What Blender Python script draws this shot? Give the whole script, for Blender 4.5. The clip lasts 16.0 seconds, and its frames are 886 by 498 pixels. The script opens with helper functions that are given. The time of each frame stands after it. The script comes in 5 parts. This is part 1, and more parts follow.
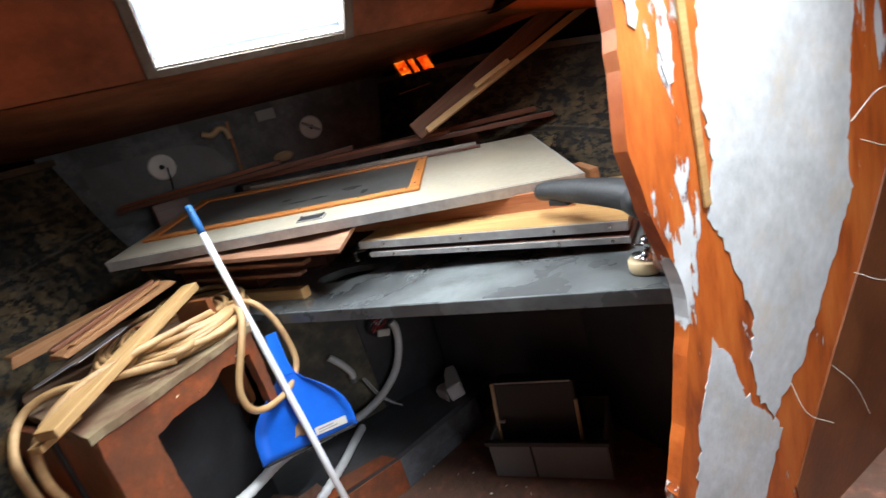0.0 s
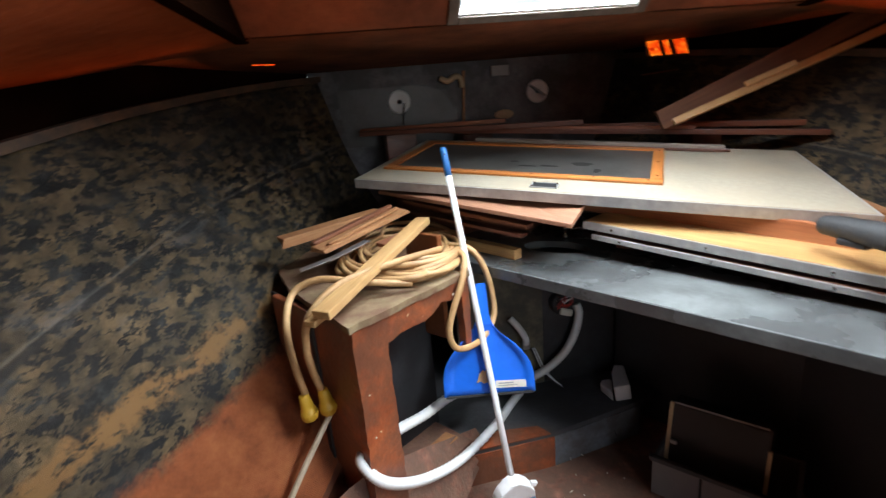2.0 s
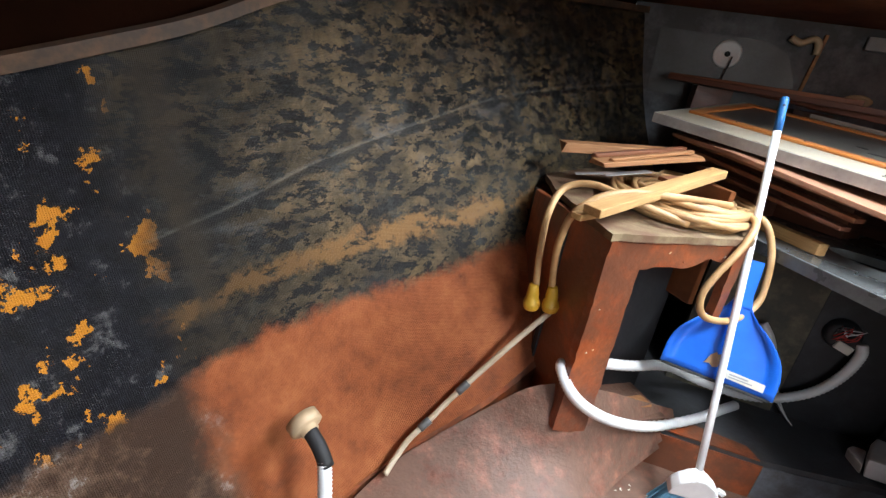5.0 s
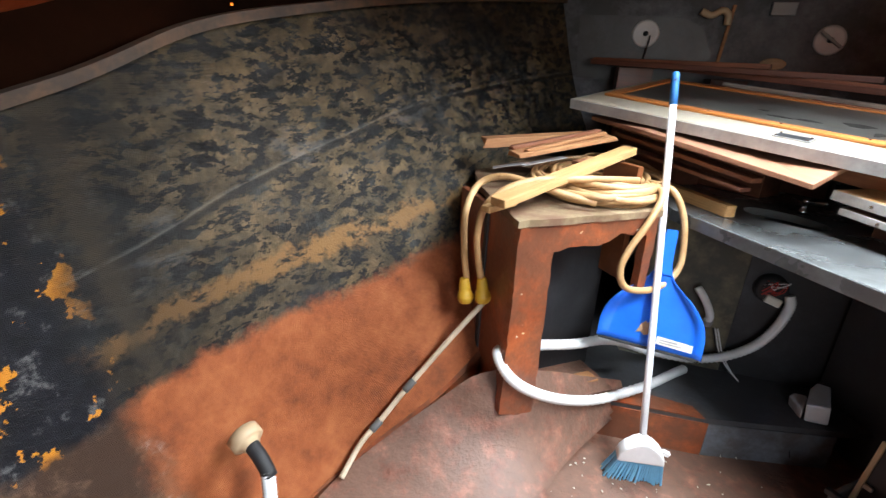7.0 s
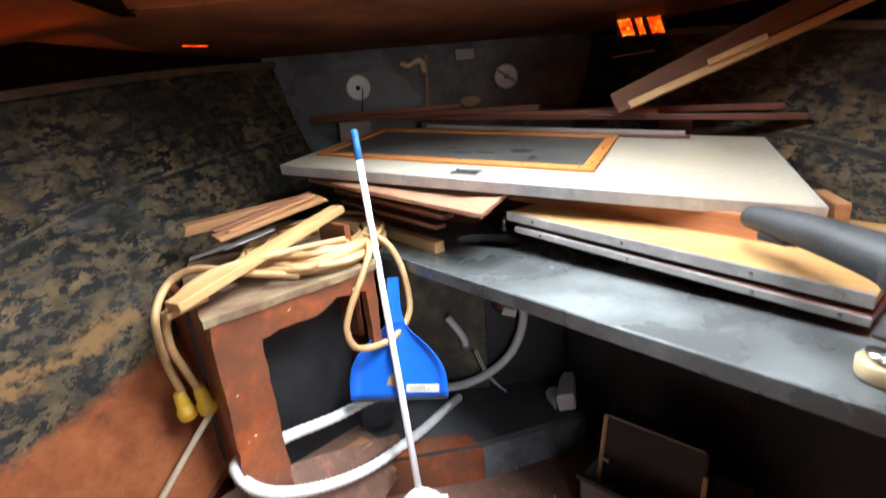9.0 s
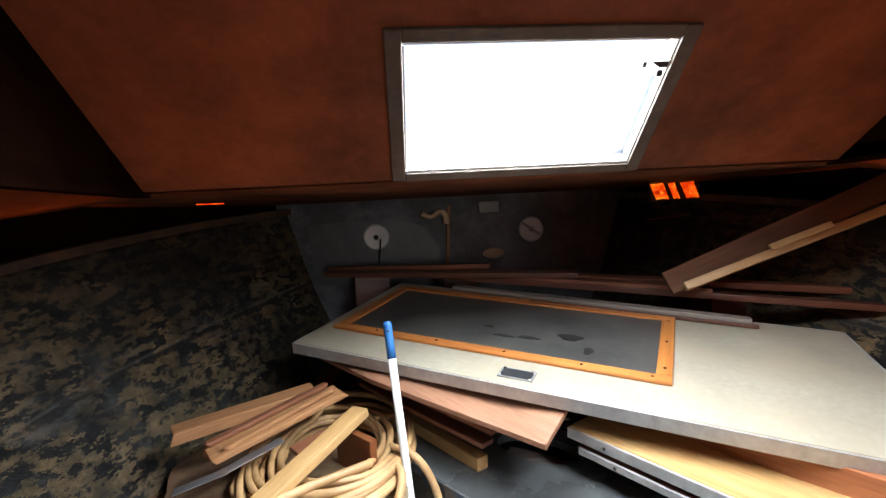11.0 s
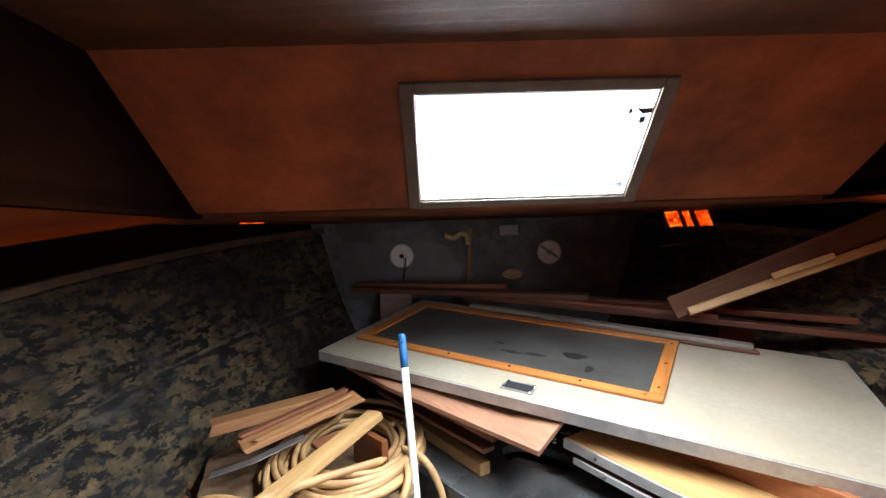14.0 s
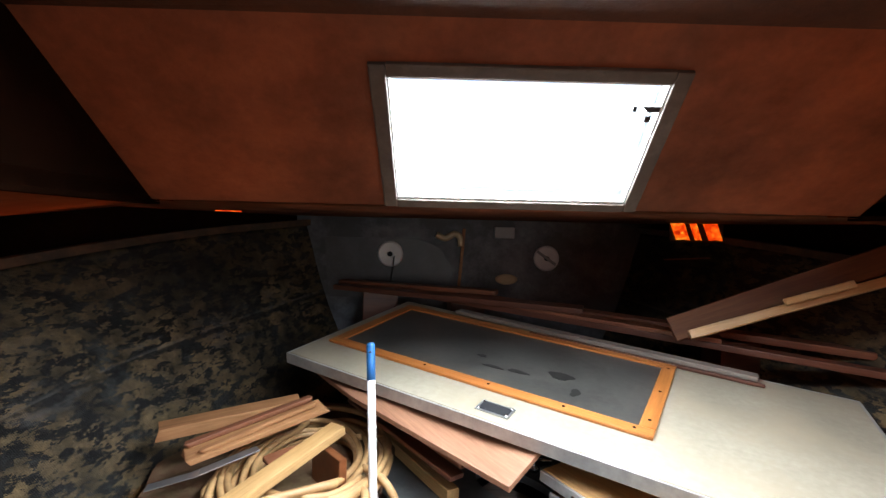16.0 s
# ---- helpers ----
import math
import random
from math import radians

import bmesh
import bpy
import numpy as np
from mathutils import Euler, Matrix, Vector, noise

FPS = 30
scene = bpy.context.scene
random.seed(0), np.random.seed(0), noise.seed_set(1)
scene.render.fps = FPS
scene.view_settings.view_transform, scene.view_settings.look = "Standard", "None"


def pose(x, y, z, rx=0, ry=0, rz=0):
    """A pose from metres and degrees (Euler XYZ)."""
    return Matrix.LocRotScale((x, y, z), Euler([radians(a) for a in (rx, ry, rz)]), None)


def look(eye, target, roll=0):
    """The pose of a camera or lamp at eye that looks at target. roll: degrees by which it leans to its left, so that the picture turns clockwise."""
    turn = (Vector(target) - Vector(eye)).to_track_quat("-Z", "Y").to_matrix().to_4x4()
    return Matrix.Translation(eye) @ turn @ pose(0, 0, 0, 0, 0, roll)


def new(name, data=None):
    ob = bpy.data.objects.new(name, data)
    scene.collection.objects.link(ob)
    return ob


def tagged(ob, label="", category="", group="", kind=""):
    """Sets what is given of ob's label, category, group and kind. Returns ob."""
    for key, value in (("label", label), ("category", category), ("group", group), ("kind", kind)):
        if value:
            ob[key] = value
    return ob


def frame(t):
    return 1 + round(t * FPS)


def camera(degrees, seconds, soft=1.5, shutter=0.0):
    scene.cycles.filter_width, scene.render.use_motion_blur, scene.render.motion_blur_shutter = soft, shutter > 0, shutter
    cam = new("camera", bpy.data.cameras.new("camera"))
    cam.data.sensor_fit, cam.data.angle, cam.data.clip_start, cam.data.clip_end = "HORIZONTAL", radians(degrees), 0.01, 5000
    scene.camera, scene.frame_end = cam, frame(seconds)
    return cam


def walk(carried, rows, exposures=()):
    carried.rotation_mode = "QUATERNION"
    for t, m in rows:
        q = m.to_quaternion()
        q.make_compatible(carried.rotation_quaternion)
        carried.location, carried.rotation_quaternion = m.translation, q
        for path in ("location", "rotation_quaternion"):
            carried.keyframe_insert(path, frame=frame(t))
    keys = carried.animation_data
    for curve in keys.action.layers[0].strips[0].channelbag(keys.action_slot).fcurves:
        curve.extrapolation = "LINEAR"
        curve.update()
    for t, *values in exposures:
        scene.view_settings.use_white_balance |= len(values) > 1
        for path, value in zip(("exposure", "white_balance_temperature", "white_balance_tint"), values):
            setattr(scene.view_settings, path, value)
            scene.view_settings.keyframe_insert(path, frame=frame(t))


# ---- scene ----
# ---------------- camera and its walk ----------------
cam = camera(86, 16.0, soft=1.35, shutter=0.4)
PATH = [
    (0.0, (-0.015, -0.399, 1.253), (0.379, 0.481, 0.989), -16.67),
    (0.5, (-0.081, -0.42, 1.262), (0.24, 0.485, 0.983), -15.25),
    (1.0, (-0.095, -0.428, 1.271), (0.182, 0.49, 0.987), -13.11),
    (1.5, (-0.088, -0.427, 1.3), (0.127, 0.511, 1.026), -10.39),
    (2.0, (-0.257, -0.333, 1.317), (-0.139, 0.621, 1.039), -5.08),
    (2.5, (-0.199, -0.332, 1.238), (-0.279, 0.628, 0.97), -1.4),
    (3.0, (-0.179, -0.333, 1.19), (-0.329, 0.616, 0.915), 0.6),
    (3.5, (-0.231, -0.348, 1.209), (-0.476, 0.566, 0.885), 4.9),
    (4.0, (-0.405, -0.393, 1.153), (-0.696, 0.492, 0.788), 10.56),
    (6.5, (-0.271, -0.4, 1.173), (-0.568, 0.485, 0.814), 5.65),
    (7.0, (-0.209, -0.385, 1.189), (-0.491, 0.506, 0.833), 3.17),
    (7.5, (-0.149, -0.348, 1.209), (-0.381, 0.562, 0.866), 0.46),
    (8.0, (-0.023, -0.337, 1.191), (-0.169, 0.601, 0.876), -3.07),
    (8.5, (0.03, -0.283, 1.211), (0.021, 0.665, 0.891), -4.8),
    (9.0, (0.094, -0.263, 1.239), (0.147, 0.696, 0.962), -5.03),
    (9.5, (0.056, -0.115, 1.374), (0.135, 0.87, 1.222), -4.15),
    (10.0, (0.01, -0.011, 1.48), (0.11, 0.98, 1.391), -3.48),
    (12.5, (-0.021, -0.021, 1.428), (0.061, 0.974, 1.369), -2.42),
    (13.0, (-0.023, -0.023, 1.46), (0.046, 0.974, 1.411), -2.92),
    (13.5, (0.004, -0.11, 1.467), (0.051, 0.887, 1.418), -2.61),
    (14.0, (0.038, -0.141, 1.473), (0.062, 0.858, 1.443), -1.87),
    (14.5, (0.003, -0.029, 1.47), (0.013, 0.971, 1.454), -0.09),
    (15.0, (-0.117, -0.07, 1.494), (-0.13, 0.929, 1.454), 1.36),
    (15.5, (0.031, -0.028, 1.502), (0.019, 0.971, 1.46), 1.79),
    (16.0, (0.11, -0.024, 1.489), (0.12, 0.975, 1.45), 1.39),
]
EXPOSURE = 2.4
GAIN = [(0.0, -0.28), (1.5, -0.4), (2.5, -0.1), (3.5, 0.03), (4.2, 0.03), (6.3, 0.36), (7.5, 0.4), (8.5, 0.3), (9.2, 0.25), (10.0, -0.25), (12.5, -0.35), (16.0, -0.28)]
walk(cam, [(t, look(eye, target, roll)) for t, eye, target, roll in PATH], exposures=[(t, EXPOSURE + e) for t, e in GAIN])

# ---------------- daylight ----------------
world = bpy.data.worlds.new("sky")
scene.world = world
world.use_nodes = True
wn = world.node_tree.nodes
sky = wn.new("ShaderNodeTexSky")
sky.sky_type = "NISHITA"
sky.sun_disc = False
sky.sun_elevation = radians(32)
sky.sun_rotation = radians(77)
world.node_tree.links.new(sky.outputs[0], wn["Background"].inputs[0])
wn["Background"].inputs[1].default_value = 0.15
sun_data = bpy.data.lights.new("sun", "SUN")
sun_data.energy, sun_data.angle, sun_data.color = 1.0, radians(14), (1.0, 0.97, 0.93)
sun = new("sun", sun_data)
sun.matrix_world = look((5, 2, 4), (0.3, 0.9, 1.0))


def opening_light(name, where, target, sx, sy, watts, colour, spread=180):
    """Daylight that falls in through an opening."""
    data = bpy.data.lights.new(name, "AREA")
    data.shape, data.size, data.size_y, data.energy, data.color = "RECTANGLE", sx, sy, watts, colour
    data.spread = radians(spread)
    ob = new(name, data)
    ob.matrix_world = look(where, target)
    return ob


opening_light("sliding_hatch_daylight", (0.65, -0.02, 1.93), (0.32, 0.34, 0.4), 0.54, 0.88, 10.5, (0.91, 0.98, 1.05), 125)
opening_light("companionway_daylight", (0.675, -2.0, 1.27), (0.50, 0.6, 0.85), 0.62, 0.92, 2.1, (0.95, 0.99, 1.03))
opening_light("hatch_daylight", (0.262, 0.931 + 0.012, 1.657 + 0.016), (0.262, 0.931 - 0.588, 1.657 - 0.809), 0.485, 0.31, 6.0, (0.84, 0.93, 1.0))
# ---------------- materials ----------------
def nodes_of(name):
    m = bpy.data.materials.new(name)
    m.use_nodes = True
    nt = m.node_tree
    return m, nt.nodes, nt.links, nt.nodes["Principled BSDF"]


def ramp(n, stops):
    r = n.new("ShaderNodeValToRGB")
    e = r.color_ramp.elements
    while len(e) < len(stops):
        e.new(0.5)
    for k, (p, c) in zip(e, stops):
        k.position, k.color = p, (*c, 1)
    return r


def noise_node(n, l, coord, scale, detail=6, rough=0.6, stretch=None):
    t = n.new("ShaderNodeTexNoise")
    t.inputs["Scale"].default_value, t.inputs["Detail"].default_value, t.inputs["Roughness"].default_value = scale, detail, rough
    if stretch:
        mp = n.new("ShaderNodeMapping")
        mp.inputs["Scale"].default_value = stretch
        l.new(coord, mp.inputs[0])
        coord = mp.outputs[0]
    l.new(coord, t.inputs["Vector"])
    return t.outputs[0]


def mixed(n, l, fac, a, b, mode="MIX"):
    m = n.new("ShaderNodeMix")
    m.data_type, m.blend_type = "RGBA", mode
    for sock, v in ((m.inputs[0], fac), (m.inputs[6], a), (m.inputs[7], b)):
        if isinstance(v, (int, float)):
            sock.default_value = v
        elif isinstance(v, tuple):
            sock.default_value = (*v, 1)
        else:
            l.new(v, sock)
    return m.outputs[2]


def maths(n, l, op, a, b=0.0):
    m = n.new("ShaderNodeMath")
    m.operation, m.use_clamp = op, True
    for sock, v in zip(m.inputs, (a, b)):
        if isinstance(v, (int, float)):
            sock.default_value = v
        else:
            l.new(v, sock)
    return m.outputs[0]


def bumped(n, l, bsdf, height, strength=0.3, dist=0.01):
    b = n.new("ShaderNodeBump")
    b.inputs["Strength"].default_value, b.inputs["Distance"].default_value = strength, dist
    l.new(height, b.inputs["Height"])
    l.new(b.outputs[0], bsdf.inputs["Normal"])


def surface(name, dark, light, scale=6.0, rough=0.6, metal=0.0, bump=0.2, stretch=None, fine=60.0, dirt=None, dirt_amount=0.45, coat=0.0):
    """A worn surface: two colours by coarse noise, fine grain over them, and dirt in patches."""
    m, n, l, b = nodes_of(name)
    co = n.new("ShaderNodeTexCoord").outputs["Object"]
    big = noise_node(n, l, co, scale, 5, 0.6, stretch)
    small = noise_node(n, l, co, fine, 4, 0.6, stretch)
    col = ramp(n, [(0.3, dark), (0.7, light)])
    l.new(big, col.inputs[0])
    grain = ramp(n, [(0.25, (0.72, 0.72, 0.72)), (0.75, (1.0, 1.0, 1.0))])
    l.new(small, grain.inputs[0])
    out = mixed(n, l, 0.8, col.outputs[0], grain.outputs[0], "MULTIPLY")
    if dirt:
        d = ramp(n, [(dirt_amount, (1, 1, 1)), (dirt_amount + 0.18, (0, 0, 0))])
        l.new(noise_node(n, l, co, scale * 0.7 + 1.3, 8, 0.72), d.inputs[0])
        out = mixed(n, l, maths(n, l, "MULTIPLY", d.outputs[0], 0.75), out, dirt)
    l.new(out, b.inputs["Base Color"])
    r = n.new("ShaderNodeMapRange")
    r.inputs[3].default_value, r.inputs[4].default_value = max(rough - 0.15, 0.05), min(rough + 0.15, 1.0)
    l.new(big, r.inputs[0])
    l.new(r.outputs[0], b.inputs["Roughness"])
    b.inputs["Metallic"].default_value = metal
    b.inputs["Coat Weight"].default_value = coat
    bumped(n, l, b, small, bump, 0.004)
    return m


def wood(name, dark, light, axis="x", rough=0.55, scale=7.0, stain=None):
    """Sawn or varnished wood with its grain along one axis of the piece."""
    st = {"x": (0.12, 1.6, 1.6), "y": (1.6, 0.12, 1.6), "z": (1.6, 1.6, 0.12)}[axis]
    m, n, l, b = nodes_of(name)
    co = n.new("ShaderNodeTexCoord").outputs["Object"]
    g1 = noise_node(n, l, co, scale * 3, 5, 0.65, st)
    g2 = noise_node(n, l, co, scale * 16, 3, 0.6, st)
    col = ramp(n, [(0.3, dark), (0.5, tuple((a + c) / 2 for a, c in zip(dark, light))), (0.72, light)])
    l.new(g1, col.inputs[0])
    fine = ramp(n, [(0.3, (0.66, 0.62, 0.58)), (0.7, (1, 1, 1))])
    l.new(g2, fine.inputs[0])
    out = mixed(n, l, 0.75, col.outputs[0], fine.outputs[0], "MULTIPLY")
    info = n.new("ShaderNodeObjectInfo")
    vary = ramp(n, [(0.0, (0.82, 0.8, 0.78)), (1.0, (1.0, 1.0, 1.0))])
    l.new(info.outputs["Random"], vary.inputs[0])
    out = mixed(n, l, 1.0, out, vary.outputs[0], "MULTIPLY")
    if stain:
        d = ramp(n, [(0.5, (0, 0, 0)), (0.72, (1, 1, 1))])
        l.new(noise_node(n, l, co, 5.0, 6, 0.7), d.inputs[0])
        out = mixed(n, l, maths(n, l, "MULTIPLY", d.outputs[0], 0.7), out, stain)
    l.new(out, b.inputs["Base Color"])
    b.inputs["Roughness"].default_value = rough
    bumped(n, l, b, g2, 0.25, 0.002)
    return m


def plain(name, colour, rough=0.5, metal=0.0, coat=0.0):
    m, n, l, b = nodes_of(name)
    co = n.new("ShaderNodeTexCoord").outputs["Object"]
    t = noise_node(n, l, co, 25.0, 5, 0.6)
    col = ramp(n, [(0.3, tuple(c * 0.86 for c in colour)), (0.7, colour)])
    l.new(t, col.inputs[0])
    l.new(col.outputs[0], b.inputs["Base Color"])
    r = n.new("ShaderNodeMapRange")
    r.inputs[3].default_value, r.inputs[4].default_value = max(rough - 0.1, 0.05), min(rough + 0.1, 1)
    l.new(t, r.inputs[0])
    l.new(r.outputs[0], b.inputs["Roughness"])
    b.inputs["Metallic"].default_value, b.inputs["Coat Weight"].default_value = metal, coat
    return m


def hull_material():
    """Bare fibreglass hull: dark woven glass with tan glue residue above, rust-orange resin below, a band between."""
    m, n, l, b = nodes_of("hull_fibreglass")
    co = n.new("ShaderNodeTexCoord").outputs["Object"]
    uv = n.new("ShaderNodeUVMap").outputs[0]
    sep = n.new("ShaderNodeSeparateXYZ")
    l.new(uv, sep.inputs[0])
    u, v = sep.outputs[0], sep.outputs[1]
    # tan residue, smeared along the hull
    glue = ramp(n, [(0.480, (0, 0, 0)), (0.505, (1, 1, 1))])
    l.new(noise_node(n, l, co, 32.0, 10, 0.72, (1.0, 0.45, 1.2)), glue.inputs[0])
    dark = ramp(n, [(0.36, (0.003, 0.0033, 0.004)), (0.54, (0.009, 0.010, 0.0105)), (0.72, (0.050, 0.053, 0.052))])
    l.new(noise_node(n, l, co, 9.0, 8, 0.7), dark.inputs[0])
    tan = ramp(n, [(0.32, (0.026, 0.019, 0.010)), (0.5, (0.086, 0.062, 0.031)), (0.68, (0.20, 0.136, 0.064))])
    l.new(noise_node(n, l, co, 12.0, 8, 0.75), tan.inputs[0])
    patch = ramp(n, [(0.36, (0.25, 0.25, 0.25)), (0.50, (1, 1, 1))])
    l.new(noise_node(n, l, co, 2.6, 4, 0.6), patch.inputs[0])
    # the residue thins out towards the stern, which also paints in the light's fall-off
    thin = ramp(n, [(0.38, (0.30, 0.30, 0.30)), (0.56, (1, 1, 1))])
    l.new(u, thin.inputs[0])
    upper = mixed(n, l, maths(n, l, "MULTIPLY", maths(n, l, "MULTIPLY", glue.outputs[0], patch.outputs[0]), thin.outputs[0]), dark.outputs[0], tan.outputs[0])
    # bare grey glass cloth shows through in smears
    cloth = ramp(n, [(0.54, (0, 0, 0)), (0.64, (1, 1, 1))])
    l.new(noise_node(n, l, co, 5.0, 8, 0.72, (1.0, 0.45, 1.4)), cloth.inputs[0])
    # held to a band at mid height, where the grey also paints a sheen
    bare = ramp(n, [(0.56, (0.25, 0.25, 0.25)), (0.62, (1, 1, 1)), (0.73, (1, 1, 1)), (0.80, (0.25, 0.25, 0.25))])
    l.new(v, bare.inputs[0])
    upper = mixed(n, l, maths(n, l, "MULTIPLY", maths(n, l, "MULTIPLY", cloth.outputs[0], bare.outputs[0]), 0.6), upper, (0.085, 0.085, 0.085))
    # rust-orange lower hull, with pale scratches
    rust = ramp(n, [(0.30, (0.12, 0.028, 0.009)), (0.50, (0.30, 0.083, 0.025)), (0.72, (0.45, 0.150, 0.052))])
    l.new(noise_node(n, l, co, 7.0, 10, 0.74), rust.inputs[0])
    pale = ramp(n, [(0.70, (0, 0, 0)), (0.76, (1, 1, 1))])
    l.new(noise_node(n, l, co, 28.0, 6, 0.7), pale.inputs[0])
    lower = mixed(n, l, maths(n, l, "MULTIPLY", pale.outputs[0], 0.35), rust.outputs[0], (0.5, 0.36, 0.24))
    # the border wanders a little
    wob = maths(n, l, "MULTIPLY", noise_node(n, l, co, 11.0, 6, 0.7), 0.10)
    lean = maths(n, l, "MULTIPLY", maths(n, l, "SUBTRACT", u, 0.40), 0.42)
    level = maths(n, l, "ADD", maths(n, l, "ADD", v, lean), wob)
    edge = ramp(n, [(0.450, (0, 0, 0)), (0.480, (1, 1, 1))])
    l.new(level, edge.inputs[0])
    # tan glue stripe above the border
    stripe = ramp(n, [(0.560, (0, 0, 0)), (0.575, (1, 1, 1)), (0.598, (1, 1, 1)), (0.615, (0, 0, 0))])
    l.new(maths(n, l, "ADD", maths(n, l, "ADD", v, lean), maths(n, l, "MULTIPLY", noise_node(n, l, co, 14.0, 6, 0.75), 0.12)), stripe.inputs[0])
    torn = ramp(n, [(0.42, (0, 0, 0)), (0.50, (1, 1, 1))])
    l.new(noise_node(n, l, co, 16.0, 8, 0.7, (1.0, 0.5, 1.3)), torn.inputs[0])
    kept = ramp(n, [(0.40, (0, 0, 0)), (0.46, (1, 1, 1))])
    l.new(noise_node(n, l, co, 16.0, 8, 0.7, (1.0, 0.5, 1.3)), kept.inputs[0])
    sg = maths(n, l, "MULTIPLY", stripe.outputs[0], kept.outputs[0])
    # the stripe darkens aft too, for the same painted fall-off
    upper = mixed(n, l, sg, upper, mixed(n, l, thin.outputs[0], (0.055, 0.031, 0.012), (0.21, 0.115, 0.040)))
    # crease drawn dark with a pale ridge, painting its shade and highlight
    crease = ramp(n, [(0.655, (0, 0, 0)), (0.661, (1, 1, 1)), (0.669, (1, 1, 1)), (0.677, (0, 0, 0))])
    l.new(maths(n, l, "ADD", v, maths(n, l, "SUBTRACT", maths(n, l, "MULTIPLY", noise_node(n, l, co, 9.0, 4, 0.6), 0.02), 0.01)), crease.inputs[0])
    upper = mixed(n, l, maths(n, l, "MULTIPLY", maths(n, l, "MULTIPLY", crease.outputs[0], torn.outputs[0]), 0.9), upper, (0.012, 0.012, 0.012))
    ridge = ramp(n, [(0.673, (0, 0, 0)), (0.677, (1, 1, 1)), (0.681, (0, 0, 0))])
    l.new(v, ridge.inputs[0])
    upper = mixed(n, l, maths(n, l, "MULTIPLY", maths(n, l, "MULTIPLY", ridge.outputs[0], torn.outputs[0]), 0.25), upper, (0.28, 0.27, 0.24))
    col = mixed(n, l, edge.outputs[0], lower, upper)
    # grey chalky end and orange paint flecks aft
    aft = ramp(n, [(0.358, (1, 1, 1)), (0.375, (0, 0, 0))])
    l.new(maths(n, l, "ADD", u, maths(n, l, "MULTIPLY", noise_node(n, l, co, 13.0, 5, 0.7), 0.03)), aft.inputs[0])
    fleck = ramp(n, [(0.585, (0, 0, 0)), (0.596, (1, 1, 1))])
    l.new(noise_node(n, l, co, 14.0, 7, 0.62), fleck.inputs[0])
    blue = ramp(n, [(0.3, (0.0015, 0.002, 0.003)), (0.58, (0.005, 0.006, 0.010)), (0.68, (0.09, 0.09, 0.09))])
    l.new(noise_node(n, l, co, 20.0, 6, 0.7), blue.inputs[0])
    aft_col = mixed(n, l, fleck.outputs[0], blue.outputs[0], (0.50, 0.20, 0.014))
    # below the border the aft end is stained brown and chalky
    chalk = ramp(n, [(0.50, (0.045, 0.022, 0.012)), (0.60, (0.11, 0.064, 0.04)), (0.68, (0.33, 0.32, 0.30))])
    l.new(noise_node(n, l, co, 8.0, 9, 0.75), chalk.inputs[0])
    aft_col = mixed(n, l, edge.outputs[0], chalk.outputs[0], aft_col)
    # smooth tan tape along the joint
    tape = ramp(n, [(0.374, (0, 0, 0)), (0.378, (1, 1, 1)), (0.384, (1, 1, 1)), (0.398, (0, 0, 0))])
    l.new(maths(n, l, "ADD", u, maths(n, l, "MULTIPLY", noise_node(n, l, co, 13.0, 5, 0.7), 0.02)), tape.inputs[0])
    col = mixed(n, l, maths(n, l, "MULTIPLY", maths(n, l, "MULTIPLY", tape.outputs[0], edge.outputs[0]), 0.6), col, (0.040, 0.030, 0.019))
    col = mixed(n, l, aft.outputs[0], col, aft_col)
    l.new(col, b.inputs["Base Color"])
    # woven relief of the glass cloth
    w1 = n.new("ShaderNodeTexWave")
    w1.bands_direction = "Y"
    w2 = n.new("ShaderNodeTexWave")
    w2.bands_direction = "Z"
    for w in (w1, w2):
        w.inputs["Scale"].default_value, w.inputs["Distortion"].default_value, w.inputs["Detail"].default_value = 95.0, 2.5, 2.0
        l.new(co, w.inputs["Vector"])
    weave = maths(n, l, "MULTIPLY", w1.outputs[1], w2.outputs[1])
    hgt = mixed(n, l, 0.72, weave, noise_node(n, l, co, 24.0, 8, 0.75))
    bumped(n, l, b, hgt, 0.7, 0.008)
    rr = ramp(n, [(0.0, (0.62, 0.62, 0.62)), (1.0, (0.33, 0.33, 0.33))])
    l.new(mixed(n, l, edge.outputs[0], (0.25, 0.25, 0.25), patch.outputs[0]), rr.inputs[0])
    l.new(rr.outputs[0], b.inputs["Roughness"])
    b.inputs["Specular IOR Level"].default_value = 0.3
    return m


def peeling_material():
    """Orange painted plywood under a flaking white coat."""
    m, n, l, b = nodes_of("peeling_paint")
    co = n.new("ShaderNodeTexCoord").outputs["Object"]
    mask = ramp(n, [(0.585, (0, 0, 0)), (0.60, (1, 1, 1))])
    l.new(noise_node(n, l, co, 6.0, 9, 0.64, (1.7, 1, 0.5)), mask.inputs[0])
    orange = ramp(n, [(0.32, (0.20, 0.034, 0.005)), (0.48, (0.43, 0.088, 0.010)), (0.62, (0.52, 0.135, 0.022)), (0.78, (0.56, 0.22, 0.065))])
    l.new(noise_node(n, l, co, 7.0, 7, 0.65, (2.2, 1, 0.5)), orange.inputs[0])
    white = ramp(n, [(0.3, (0.46, 0.47, 0.46)), (0.7, (0.62, 0.63, 0.63))])
    l.new(noise_node(n, l, co, 14.0, 6, 0.6), white.inputs[0])
    col = mixed(n, l, mask.outputs[0], orange.outputs[0], white.outputs[0])
    l.new(col, b.inputs["Base Color"])
    hgt = mixed(n, l, 0.2, mask.outputs[0], noise_node(n, l, co, 18.0, 6, 0.7))
    bumped(n, l, b, hgt, 0.8, 0.006)
    b.inputs["Roughness"].default_value = 0.5
    return m


